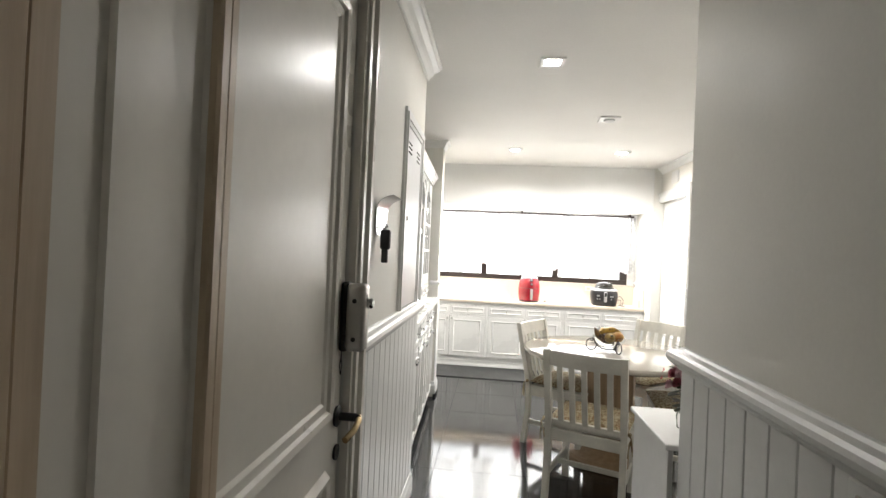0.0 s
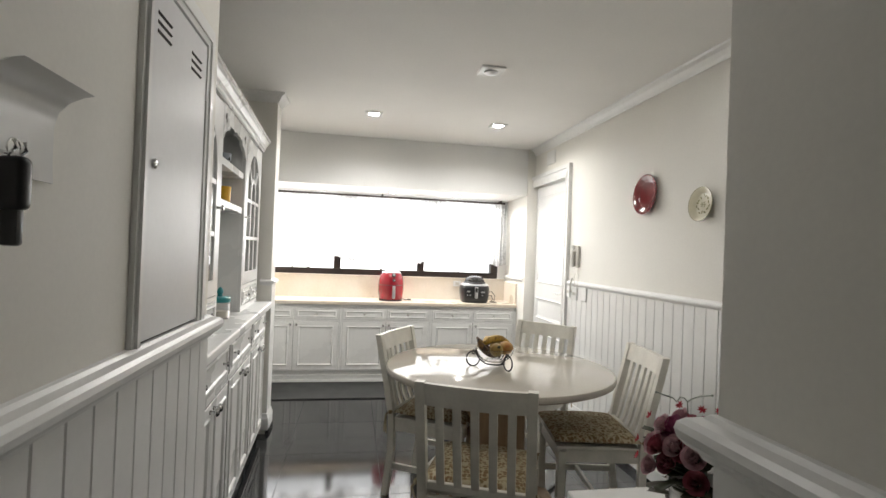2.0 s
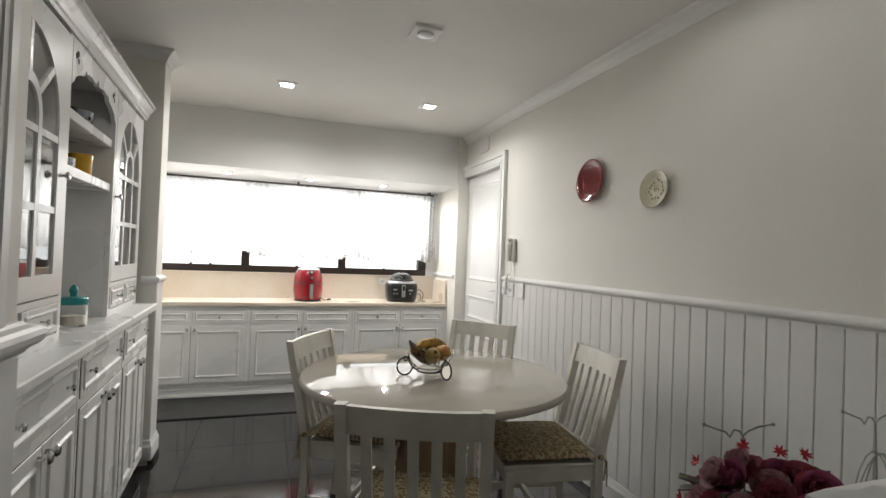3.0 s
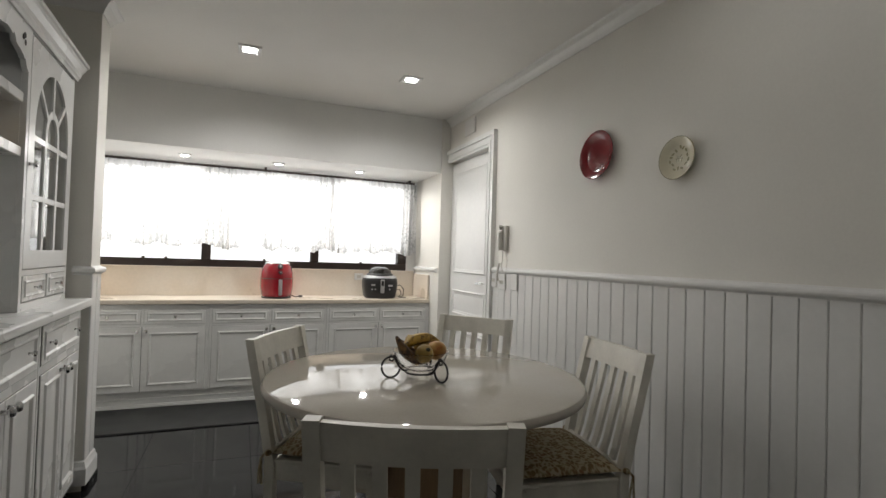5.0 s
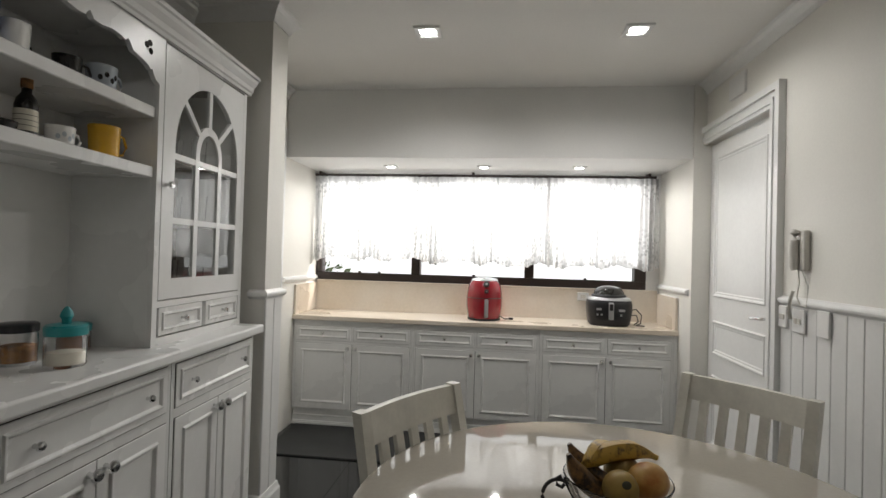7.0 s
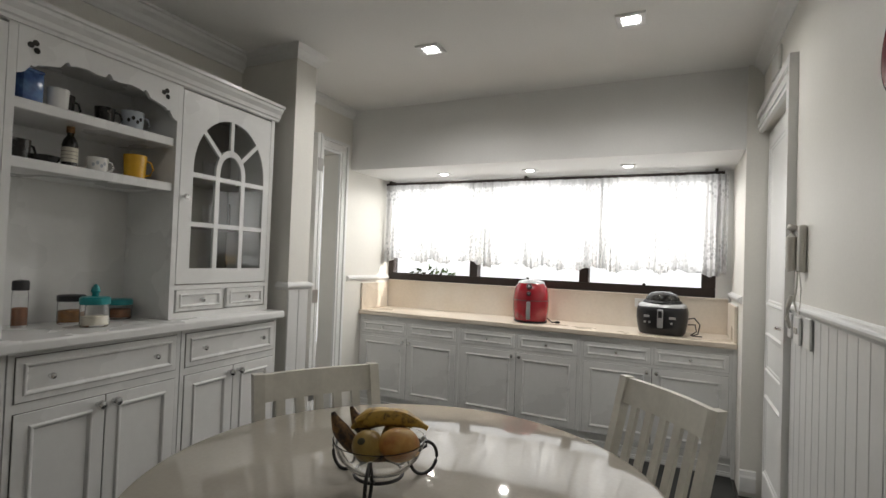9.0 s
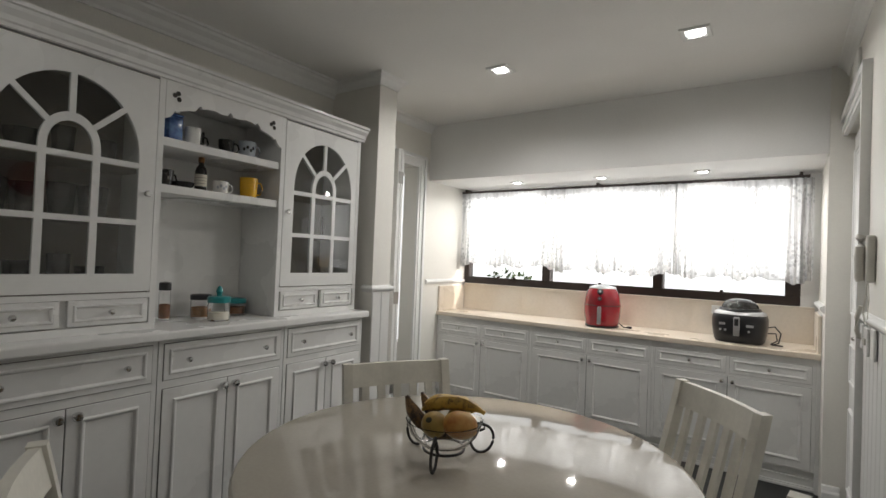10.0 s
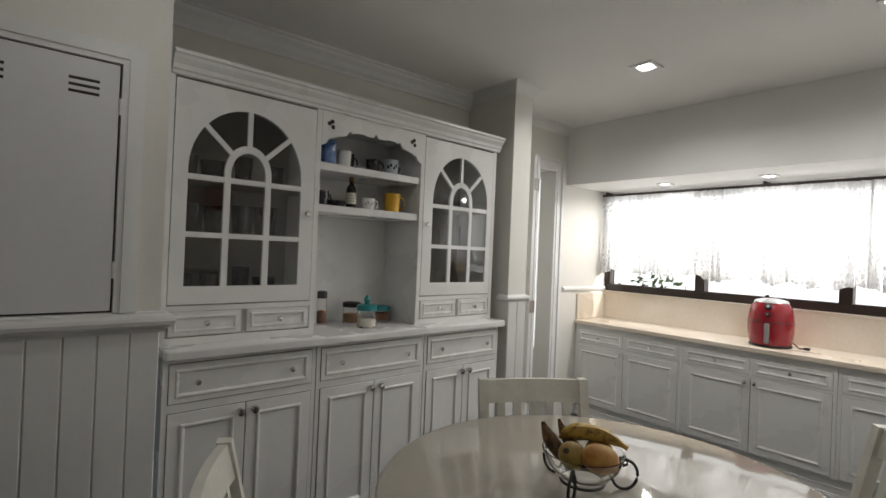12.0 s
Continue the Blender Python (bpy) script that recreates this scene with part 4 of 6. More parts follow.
for x in (0.05, NW - 0.06):
    bm = bmesh.new()
    for ax, az in ((0.002, 0.013), (-0.013, 0.002), (0.006, -0.012)):
        g = bmesh.ops.create_circle(bm, cap_ends=True, radius=0.0105, segments=14)
        for v in g["verts"]:
            v.co = Vector((x + ax + v.co.x, -0.002, 2.0 + az + v.co.y))
    bmesh.ops.solidify(bm, geom=bm.faces[:], thickness=0.0015)
    part("clover_cutout", bm, M["gap"], valance, "dark clover-shaped piercing")

bm = bmesh.new()
box(bm, 0, 1.925, 0.004, UD, 2.0605, 2.075)
sweep(bm, [(0, 0), (0.008, 0), (0.011, 0.012), (0.018, 0.018), (0.022, 0.036), (0.038, 0.056), (0.043, 0.068), (0.052, 0.072), (0.052, 0.086), (0, 0.086)], (0, 0, 2.062), (1.925, 0, 2.062), (0, -1, 0))
thing("dresser_cornice", bm, M["cab"], "white stepped cornice along the dresser top", "cornice", m=dresser(UX, 2.735))

# ---------------------------------------------------------------- table and chairs
TX, TY, TZ, TR = 1.04, 3.57, 0.765, 0.634
table = thing("round_table", None, None, "round dining table with a polished cream top and wooden pedestal", "table")
table.location = (TX, TY, 0)
bm = bmesh.new()
lathe(bm, [(0, TZ), (TR - 0.02, TZ), (TR - 0.008, TZ - 0.003), (TR - 0.001, TZ - 0.012), (TR, TZ - 0.022), (TR - 0.004, TZ - 0.032), (TR - 0.016, TZ - 0.038), (TR - 0.03, TZ - 0.044), (0.2, TZ - 0.044), (0, TZ - 0.044)], 96)
bmesh.ops.remove_doubles(bm, verts=bm.verts, dist=1e-6)
part("tabletop", bm, M["top"], table, "polished cream top with a rounded edge", True)
bm = bmesh.new()
lathe(bm, [(0.19, 0.09), (0.175, 0.12), (0.17, 0.68), (0.22, 0.70), (0.22, TZ - 0.045)], 8, cap=True)
part("pedestal", bm, M["wood"], table, "light wooden eight-sided pedestal")
bm = bmesh.new()
lathe(bm, [(0.32, 0.0), (0.325, 0.03), (0.31, 0.05), (0.24, 0.065), (0.2, 0.09)], 40, cap=True)
part("base", bm, M["wood"], table, "round wooden foot", True)


def bent(bm, pts, w, d, mid=0.0):
    """A square-section bar through points, w wide along x and d deep along y."""
    rings = []
    for x, y, z in pts:
        rings.append([bm.verts.new((x + a * w / 2, y + b * d / 2, z)) for a, b in ((-1, -1), (1, -1), (1, 1), (-1, 1))])
    for r, s in zip(rings, rings[1:]):
        for i in range(4):
            bm.faces.new((r[i], r[(i + 1) % 4], s[(i + 1) % 4], s[i]))
    bm.faces.new(rings[0][::-1])
    bm.faces.new(rings[-1])
    edges = [e for e in bm.edges if len(e.link_faces) == 2 and e.calc_face_angle(0) > 1.0]
    bmesh.ops.bevel(bm, geom=edges, offset=0.004, segments=1, affect="EDGES")
    return bm


def dining_chair(label):
    """Origin on the floor under the middle of the top rail; the sitter looks along +y."""
    ob = thing("dining_chair", None, None, label, "chair", "chairs round the table")
    W, HT, SH = 0.42, 0.899, 0.445
    lean = [(0.0, HT), (0.026, 0.78), (0.064, 0.62), (0.098, SH), (0.10, 0.25), (0.07, 0.0)]
    for s in (-1, 1):
        bm = bmesh.new()
        bent(bm, [(s * W / 2, y, z) for y, z in lean], 0.036, 0.036)
        part("back_post", bm, M["chair"], ob)
    for s in (-1, 1):
        bm = bmesh.new()
        bent(bm, [(s * (W / 2 - 0.002), 0.505, 0.425), (s * (W / 2 - 0.004), 0.505, 0.2), (s * (W / 2 - 0.008), 0.50, 0.0)], 0.038, 0.038)
        part("front_leg", bm, M["chair"], ob)
    bm = bmesh.new()
    n = 12
    rings = []
    for k in range(n + 1):
        x = -W / 2 + 0.016 + (W - 0.032) * k / n
        bow = -0.022 * (1 - (2 * x / W) ** 2)
        crest = 0.0
        rings.append([bm.verts.new((x, y + bow, z)) for y, z in ((0.022 - 0.009, 0.808), (0.022 + 0.013, 0.808), (0.0 + 0.013, HT - 0.004 + crest), (0.0 - 0.009, HT - 0.004 + crest))])
    for r, s in zip(rings, rings[1:]):
        for i in range(4):
            bm.faces.new((r[i], r[(i + 1) % 4], s[(i + 1) % 4], s[i]))
    bm.faces.new(rings[0][::-1])
    bm.faces.new(rings[-1])
    bmesh.ops.bevel(bm, geom=[e for e in bm.edges if len(e.link_faces) == 2 and e.calc_face_angle(0) > 1.0], offset=0.004, segments=1, affect="EDGES")
    part("top_rail", bm, M["chair"], ob)
    for k in range(5):
        x = (k - 2) * 0.0685
        bow = -0.02 * (1 - (2 * x / W) ** 2)
        bm = bmesh.new()
        bent(bm, [(x, 0.024 + bow, 0.815), (x, 0.052 + bow * 0.8, 0.68), (x, 0.086 + bow * 0.4, 0.52), (x, 0.099, 0.47)], 0.031, 0.014)
        part("slat", bm, M["chair"], ob)
    part("lower_rail", boxed(-W / 2 + 0.018, W / 2 - 0.018, 0.090, 0.110, 0.452, 0.485, bev=0.003), M["chair"], ob)
    bm = bmesh.new()
    box(bm, -W / 2 + 0.012, W / 2 - 0.012, 0.49, 0.515, 0.365, 0.43, bev=0.003)
    box(bm, -W / 2 + 0.012, W / 2 - 0.012, 0.088, 0.112, 0.365, 0.43, bev=0.003)
    for s in (-1, 1):
        x = s * (W / 2 - 0.012)
        box(bm, x - 0.012, x + 0.012, 0.112, 0.49, 0.365, 0.43, bev=0.003)
    part("seat_frame", bm, M["chair"], ob)
    part("seat", boxed(-W / 2 - 0.008, W / 2 + 0.008, 0.115, 0.53, 0.43, 0.447, bev=0.005, seg=2), M["chair"], ob)
    for s in (-1, 1):
        x = s * (W / 2 - 0.004)
        part("side_stretcher", boxed(x - 0.009, x + 0.009, 0.10, 0.49, 0.15, 0.185, bev=0.003), M["chair"], ob)
    part("cross_stretcher", boxed(-W / 2 + 0.006, W / 2 - 0.006, 0.29, 0.31, 0.152, 0.182, bev=0.003), M["chair"], ob)
    return ob


def cushion(m, seed):
    """A soft printed seat pad with gathered corners and ties."""
    bm = bmesh.new()
    n = 20
    r = random.Random(seed)
    grid = {}
    for side in (0, 1):
        for i in range(n + 1):
            for j in range(n + 1):
                u, v = 2 * i / n - 1, 2 * j / n - 1
                puff = (max(0.0, 1 - abs(u) ** 3.2) * max(0.0, 1 - abs(v) ** 3.2)) ** 0.45
                wob = 0.004 * noise.noise(Vector((u * 2.4 + seed, v * 2.4, side * 3.0))) + 0.0022 * noise.noise(Vector((u * 7 + seed, v * 7, 1.0)))
                pinch = 1 - 0.05 * (1 - abs(u) ** 6) * abs(v) ** 4 - 0.04 * (1 - abs(v) ** 6) * abs(u) ** 4
                edge = i in (0, n) or j in (0, n)
                z = 0.0265 + (0 if edge else (0.036 if side else -0.026) * puff + wob * puff * side)
                key = (i, j, 0 if edge else side)
                if key not in grid:
                    grid[key] = bm.verts.new((u * 0.232 * pinch, 0.322 + v * 0.222 * pinch, z))
        for i in range(n):
            for j in range(n):
                q = [grid[(a, b, 0 if a in (0, n) or b in (0, n) else side)] for a, b in ((i, j), (i + 1, j), (i + 1, j + 1), (i, j + 1))]
                try:
                    bm.faces.new(q)
                except ValueError:
                    pass
    ob = thing("seat_cushion", bm, M["fabric"], "cream cushion with a small leaf print, tied to a chair", "cushion", "chair cushions", smooth=True, m=m @ pose(0, 0, 0.447))
    for s in (-1, 1):
        bm = bmesh.new()
        x = s * 0.235
        ball(bm, 0.014, (x, 0.098, 0.03), (1, 1, 0.8), 10, 6)
        for dx, dz in ((0.012, -0.075), (-0.006, -0.09)):
            tube(bm, [(x, 0.09, 0.03), (x + s * 0.014, 0.078, 0.015), (x + dx + s * 0.008, 0.074, dz * 0.5), (x + dx * 1.4 + s * 0.008, 0.076, dz)], 0.0048, 6)
        part("tie", bm, M["fabric"], ob, "knotted fabric tie", True)
    return ob


seats = [(0.668, 2.64, -23.1), (0.483, 3.921, -120.8), (1.616, 4.298, 130.3), (1.796, 3.322, 81.2)]
first = dining_chair("cream painted wooden dining chair with a slatted back")
first.matrix_world = pose(seats[0][0], seats[0][1], 0, 0, 0, seats[0][2])
for x, y, a in seats[1:]:
    copy_thing(first, pose(x, y, 0, 0, 0, a))
for k, (x, y, a) in enumerate(seats):
    cushion(pose(x, y, 0, 0, 0, a), k)


# ---------------------------------------------------------------- curtains
rod = thing("curtain_rod", None, None, "thin dark curtain rod across the window", "curtain rod")
rod.location = (0, YW - 0.095, 1.985)
bm = bmesh.new()
tube(bm, [(AL + 0.01, 0, 0), (1.93, 0, 0)], 0.011, 10)
part("pole", bm, M["bronze"], rod, smooth=True)
for x in (AL + 0.05, 0.5, 1.88):
    part("bracket", boxed(x - 0.01, x + 0.01, -0.01, 0.094, -0.012, 0.03, bev=0.003), M["bronze"], rod)


def curtain(x0, x1, seed, folds, low):
    r = random.Random(seed)
    nx, nz = int((x1 - x0) * 150), 26
    bm = bmesh.new()
    ph = [r.uniform(0, 6.28) for _ in range(6)]
    z_top = 1.974
    verts = []
    for j in range(nz + 1):
        v = j / nz
        row = []
        for i in range(nx + 1):
            u = i / nx
            x = x0 + (x1 - x0) * u
            w = folds * (u + 0.055 * math.sin(4 * math.pi * u)) * 2 * math.pi
            warp = 1.1 * math.sin(0.31 * w + ph[0]) + 0.7 * math.sin(0.73 * w + ph[1])
            deep = (0.010 + 0.012 * v) * (0.8 + 1.1 * (2 * u - 1) ** 4)
            y = deep * math.sin(w + warp) + 0.35 * deep * math.sin(2.3 * w + ph[2]) + 0.006 * v * math.sin(0.4 * w + ph[3])
            hem = low + 0.014 * abs(math.sin(w * 0.5 + ph[4])) + 0.018 * math.sin(0.23 * w + ph[5])
            z = z_top + (hem - z_top) * v
            row.append(bm.verts.new((x + 0.004 * math.sin(3 * v + w), y, z)))
        verts.append(row)
    for j in range(nz):
        for i in range(nx):
            bm.faces.new((verts[j][i], verts[j][i + 1], verts[j + 1][i + 1], verts[j + 1][i]))
    ob = thing("lace_curtain", bm, M["lace"], "short sheer white lace curtain hung from rings", "curtain", "window curtains", smooth=True)
    ob.location = (0, YW - 0.103, 0)
    n = int((x1 - x0) / 0.055)
    for k in range(n):
        bm = bmesh.new()
        x = x0 + (k + 0.5) * (x1 - x0) / n
        pts = [(x, 0.008 + 0.0135 * math.cos(a), 1.985 + 0.0135 * math.sin(a)) for a in [2 * math.pi * q / 10 for q in range(11)]]
        tube(bm, pts, 0.0015, 5)
        part("ring", bm, M["bronze"], ob)
    return ob


curtain(AL + 0.012, 0.145, 11, 14, 1.275)
curtain(0.125, 1.12, 12, 14, 1.262)
curtain(1.10, 1.955, 13, 13, 1.262)

# ---------------------------------------------------------------- appliances and sockets
fryer = thing("air_fryer", None, None, "glossy red air fryer with silver top standing on the worktop", "air fryer")
fryer.matrix_world = pose(0.622, 6.27, 0.847, 0, 0, 8)
bm = bmesh.new()
prof = [(0.118, 0.008), (0.128, 0.03), (0.137, 0.10), (0.138, 0.16), (0.132, 0.22), (0.118, 0.275), (0.096, 0.305), (0.05, 0.318), (0, 0.32)]
lathe(bm, prof, 40)
bmesh.ops.remove_doubles(bm, verts=bm.verts, dist=1e-6)
part("body", bm, M["red"], fryer, "glossy red shell", True)
bm = bmesh.new()
lathe(bm, [(0.122, 0.0), (0.128, 0.004), (0.126, 0.014), (0.112, 0.016)], 40, cap=True)
part("foot_ring", bm, M["black"], fryer, smooth=True)
bm = bmesh.new()
lathe(bm, [(0.104, 0.300), (0.095, 0.3125), (0.05, 0.3255), (0, 0.3275)], 40)
bmesh.ops.remove_doubles(bm, verts=bm.verts, dist=1e-6)
part("lid", bm, M["silver"], fryer, "silver top panel", True)
for z, rr, y in ((0.275, 0.022, -0.118), (0.224, 0.016, -0.134)):
    bm = bmesh.new()
    lathe(bm, [(0, 0), (rr, 0), (rr, 0.010), (rr * 0.8, 0.016), (0, 0.016)], 20)
    bmesh.ops.rotate(bm, verts=bm.verts, matrix=Matrix.Rotation(radians(72 if z > 0.25 else 84), 3, "X"))
    part("dial", bm, M["black"], fryer, "black control dial", True, pose(0, y, z))
    bm = bmesh.new()
    lathe(bm, [(rr * 0.45, 0.0165), (rr * 0.4, 0.019), (0, 0.019)], 16)
    bmesh.ops.rotate(bm, verts=bm.verts, matrix=Matrix.Rotation(radians(72 if z > 0.25 else 84), 3, "X"))
    part("dial_cap", bm, M["silver"], fryer, smooth=True, m=pose(0, y, z))
bm = bmesh.new()
box(bm, -0.014, 0.014, -0.165, -0.135, 0.03, 0.165, bev=0.007, seg=2)
part("basket_handle", bm, M["silver"], fryer, "silver basket handle", True)
bm = bmesh.new()
lathe(bm, [(0.1385, 0.168), (0.1392, 0.170), (0.1383, 0.173)], 40)
part("basket_seam", bm, M["black"], fryer)
bm = bmesh.new()
tube(bm, [(0.12, 0.06, 0.03), (0.15, 0.04, 0.01), (0.165, 0.0, 0.006), (0.20, -0.01, 0.008)], 0.0045, 6)
box(bm, 0.19, 0.225, -0.02, 0.0, 0.002, 0.018, bev=0.003)
part("power_cord", bm, M["black"], fryer)

cooker = thing("multicooker", None, None, "black multicooker with a clear domed lid window", "cooker")
cooker.matrix_world = pose(1.557, 6.275, 0.847, 0, 0, -4)


def squircle(bm, rows, a, b, power=3.4, n=44, cap=True):
    """Rounded-square rings of (scale, height), joined up."""
    rings = []
    for k, z in rows:
        ring = []
        for i in range(n):
            q = 2 * math.pi * i / n
            c, d = math.cos(q), math.sin(q)
            r = (abs(c) ** power + abs(d) ** power) ** (-1 / power)
            ring.append(bm.verts.new((a * k * r * c, b * k * r * d, z)))
        rings.append(ring)
    for r, t in zip(rings, rings[1:]):
        for i in range(n):
            bm.faces.new((r[i], r[(i + 1) % n], t[(i + 1) % n], t[i]))
    if cap:
        bm.faces.new(rings[0][::-1])
        bm.faces.new(rings[-1])
    return bm


bm = squircle(bmesh.new(), ((0.84, 0.0), (0.90, 0.012), (0.95, 0.05), (1.0, 0.11), (1.0, 0.155), (0.96, 0.185), (0.90, 0.198)), 0.163, 0.14)
part("body", bm, M["black"], cooker, "dark brown-black shell", True)
bm = squircle(bmesh.new(), ((0.955, 0.187), (0.93, 0.199), (0.86, 0.208), (0.74, 0.211)), 0.163, 0.14)
part("rim", bm, M["silver"], cooker, "pale silver rim round the lid", True)
bm = bmesh.new()
lathe(bm, [(0.126, 0.208), (0.126, 0.218), (0.118, 0.228), (0.10, 0.232)], 36)
part("lid_ring", bm, M["black"], cooker, "black ring round the lid", True)
bm = bmesh.new()
lathe(bm, [(0.112, 0.222), (0.106, 0.248), (0.085, 0.274), (0.05, 0.288), (0, 0.292)], 36)
bmesh.ops.remove_doubles(bm, verts=bm.verts, dist=1e-6)
part("lid_window", bm, M["darkglaze"], cooker, "dark glossy domed window", True)
part("handle", boxed(-0.018, 0.018, -0.155, -0.137, 0.05, 0.175, bev=0.006, seg=2), M["silver"], cooker, "silver pull handle", True)
part("latch", boxed(-0.012, 0.012, -0.158, -0.1545, 0.118, 0.165, bev=0.001), M["black"], cooker)
for x, z, w in ((-0.085, 0.125, 0.036), (0.075, 0.12, 0.042)):
    part("badge", boxed(x - w / 2, x + w / 2, -0.1425, -0.1385, z - 0.008, z + 0.008, bev=0.001), M["silver"], cooker, "small pale badge")
for x in (-0.095, -0.066, 0.07):
    part("button", boxed(x - 0.007, x + 0.007, -0.142, -0.138, 0.078, 0.092, bev=0.002), M["silver"], cooker)
bm = bmesh.new()
tube(bm, [(0.16, 0.02, 0.11), (0.20, 0.01, 0.12), (0.235, -0.01, 0.08), (0.225, -0.03, 0.02), (0.19, -0.04, 0.006), (0.25, -0.05, 0.006)], 0.0045, 6)
tube(bm, [(0.16, 0.03, 0.07), (0.205, 0.02, 0.075), (0.215, 0.0, 0.03), (0.18, -0.02, 0.006)], 0.0045, 6)
part("power_cord", bm, M["black"], cooker, "curled black cord")

outlet = thing("wall_socket", boxed(1.36, 1.45, YW - 0.031, YW - 0.022, 1.0, 1.065, bev=0.003), M["trim"], "white wall socket on the stone upstand", "socket")
part("socket_face", boxed(1.385, 1.425, YW - 0.034, YW - 0.031, 1.018, 1.047, bev=0.001), M["phone"], outlet)


def switch(y0, y1, z0, z1, label, rocker=True):
    ob = thing("switch_plate", boxed(RW - 0.022, RW - 0.012, y0, y1, z0, z1, bev=0.003), M["trim"], label, "switch", "switches by the door")
    if rocker:
        for k in (0.35, 0.65):
            y, z = y0 + (y1 - y0) * k, (z0 + z1) / 2
            part("rocker", boxed(RW - 0.027, RW - 0.022, y - 0.01, y + 0.01, z - 0.012, z + 0.012, bev=0.001), M["phone"], ob)
    return ob


switch(4.875, 4.94, 1.04, 1.14, "white light switch on the panelling")
switch(4.74, 4.83, 1.03, 1.135, "white light switch under the wall telephone")
switch(4.575, 4.655, 1.035, 1.145, "white blank cover plate on the panelling", False)
blank = thing("cover_plate", boxed(XW + 0.012, XW + 0.02, 1.33, 1.40, 0.84, 1.055, bev=0.003), M["trim"], "white cover plate on the corridor panelling", "switch")
part("screw", boxed(XW + 0.02, XW + 0.0215, 1.362, 1.368, 0.945, 0.951), M["phone"], blank)
sock = thing("corridor_socket", boxed(XR - 0.022, XR - 0.012, 0.70, 0.79, 0.99, 1.065, bev=0.003), M["trim"], "white socket plate on the corridor panelling", "socket")
part("socket_face", boxed(XR - 0.026, XR - 0.022, 0.725, 0.765, 1.01, 1.045, bev=0.001), M["phone"], sock)

phone = thing("wall_telephone", boxed(RW - 0.028, RW, 4.735, 4.80, 1.305, 1.485, bev=0.010, seg=3), M["phone"], "off-white wall telephone with its handset hung up", "telephone", smooth=True)
bm = bmesh.new()
pts = [(RW - 0.036, 4.785, 1.312), (RW - 0.041, 4.785, 1.325), (RW - 0.041, 4.785, 1.36), (RW - 0.044, 4.785, 1.40), (RW - 0.041, 4.785, 1.44), (RW - 0.041, 4.785, 1.472), (RW - 0.036, 4.785, 1.485)]
tube(bm, pts, 0.018, 12)
part("handset", bm, M["phone"], phone, "curved handset", True)
bm = bmesh.new()
tube(bm, [(RW - 0.02, 4.79, 1.305), (RW - 0.024, 4.775, 1.25), (RW - 0.03, 4.78, 1.19), (RW - 0.026, 4.76, 1.155), (RW - 0.024, 4.72, 1.15), (RW - 0.022, 4.715, 1.24), (RW - 0.02, 4.76, 1.305)], 0.003, 6)
part("cord", bm, M["phone"], phone)
bm = bmesh.new()
tube(bm, [(RW - 0.035, 4.80, 1.215), (RW - 0.045, 4.806, 1.17), (RW - 0.045, 4.81, 1.12), (RW - 0.036, 4.812, 1.09)], 0.008, 8)
intercom = thing("door_opener", bm, M["phone"], "off-white handset hanging by its cord under the telephone", "intercom", smooth=True)
panel = thing("access_panel", boxed(RW - 0.014, RW, 5.33, 5.52, 2.29, 2.415, bev=0.003), M["wallw"], "small cream access panel above the door", "panel")

# ---------------------------------------------------------------- plates on the wall
def wall_plate(y, z, r, mat, label):
    bm = bmesh.new()
    lathe(bm, [(0, 0.010), (r * 0.62, 0.010), (r * 0.72, 0.014), (r * 0.97, 0.030), (r, 0.030), (r * 0.99, 0.026), (r * 0.74, 0.008), (r * 0.6, 0.003), (0, 0.003)], 48)
    bmesh.ops.remove_doubles(bm, verts=bm.verts, dist=1e-6)
    return thing("wall_plate", bm, M[mat], label, "plate", "plates on the wall", smooth=True, m=pose(RW - 0.002, y, z, 0, -86, 0))


wall_plate(3.79, 1.81, 0.130, "plate_red", "dark red glazed plate hung on the cream wall")
wp = wall_plate(3.262, 1.70, 0.094, "plate_cream", "cream porcelain plate with an olive flower wreath")
rw = random.Random(8)
for k in range(14):
    bm = bmesh.new()
    a = 2 * math.pi * k / 14 + rw.uniform(-0.1, 0.1)
    rr = 0.046 + rw.uniform(-0.006, 0.006)
    g = bmesh.ops.create_circle(bm, cap_ends=True, radius=1.0, segments=8)
    ca = rw.uniform(0, 3.1)
    for v in g["verts"]:
        x, y = v.co.x * 0.010, v.co.y * 0.005
        v.co = Vector((rr * math.cos(a) + x * math.cos(ca) - y * math.sin(ca), rr * math.sin(a) + x * math.sin(ca) + y * math.cos(ca), 0.0108))
    part("printed_leaf", bm, M["olive"], wp)
for x0, y0, x1, y1 in ((-0.014, 0.012, 0.014, 0.012), (0.0, 0.02, 0.0, -0.018), (-0.012, 0.002, 0.012, 0.002), (-0.016, -0.012, 0.004, -0.016), (0.006, -0.004, 0.016, -0.014)):
    bm = bmesh.new()
    tube(bm, [(x0, y0, 0.0105), (x1, y1, 0.0105)], 0.0014, 5)
    part("brush_stroke", bm, M["olive"], wp)
bm = bmesh.new()
tube(bm, [(0.0935 * math.cos(a), 0.0935 * math.sin(a), 0.0295) for a in [2 * math.pi * q / 48 for q in range(49)]], 0.0016, 5)
part("rim_line", bm, M["olive"], wp)

# ---------------------------------------------------------------- corridor wall
meter = thing("meter_cupboard", None, None, "grey sheet-metal meter cupboard door, closed, with louvres", "cupboard")
meter.location = (XW, 0, 0)
bm = bmesh.new()
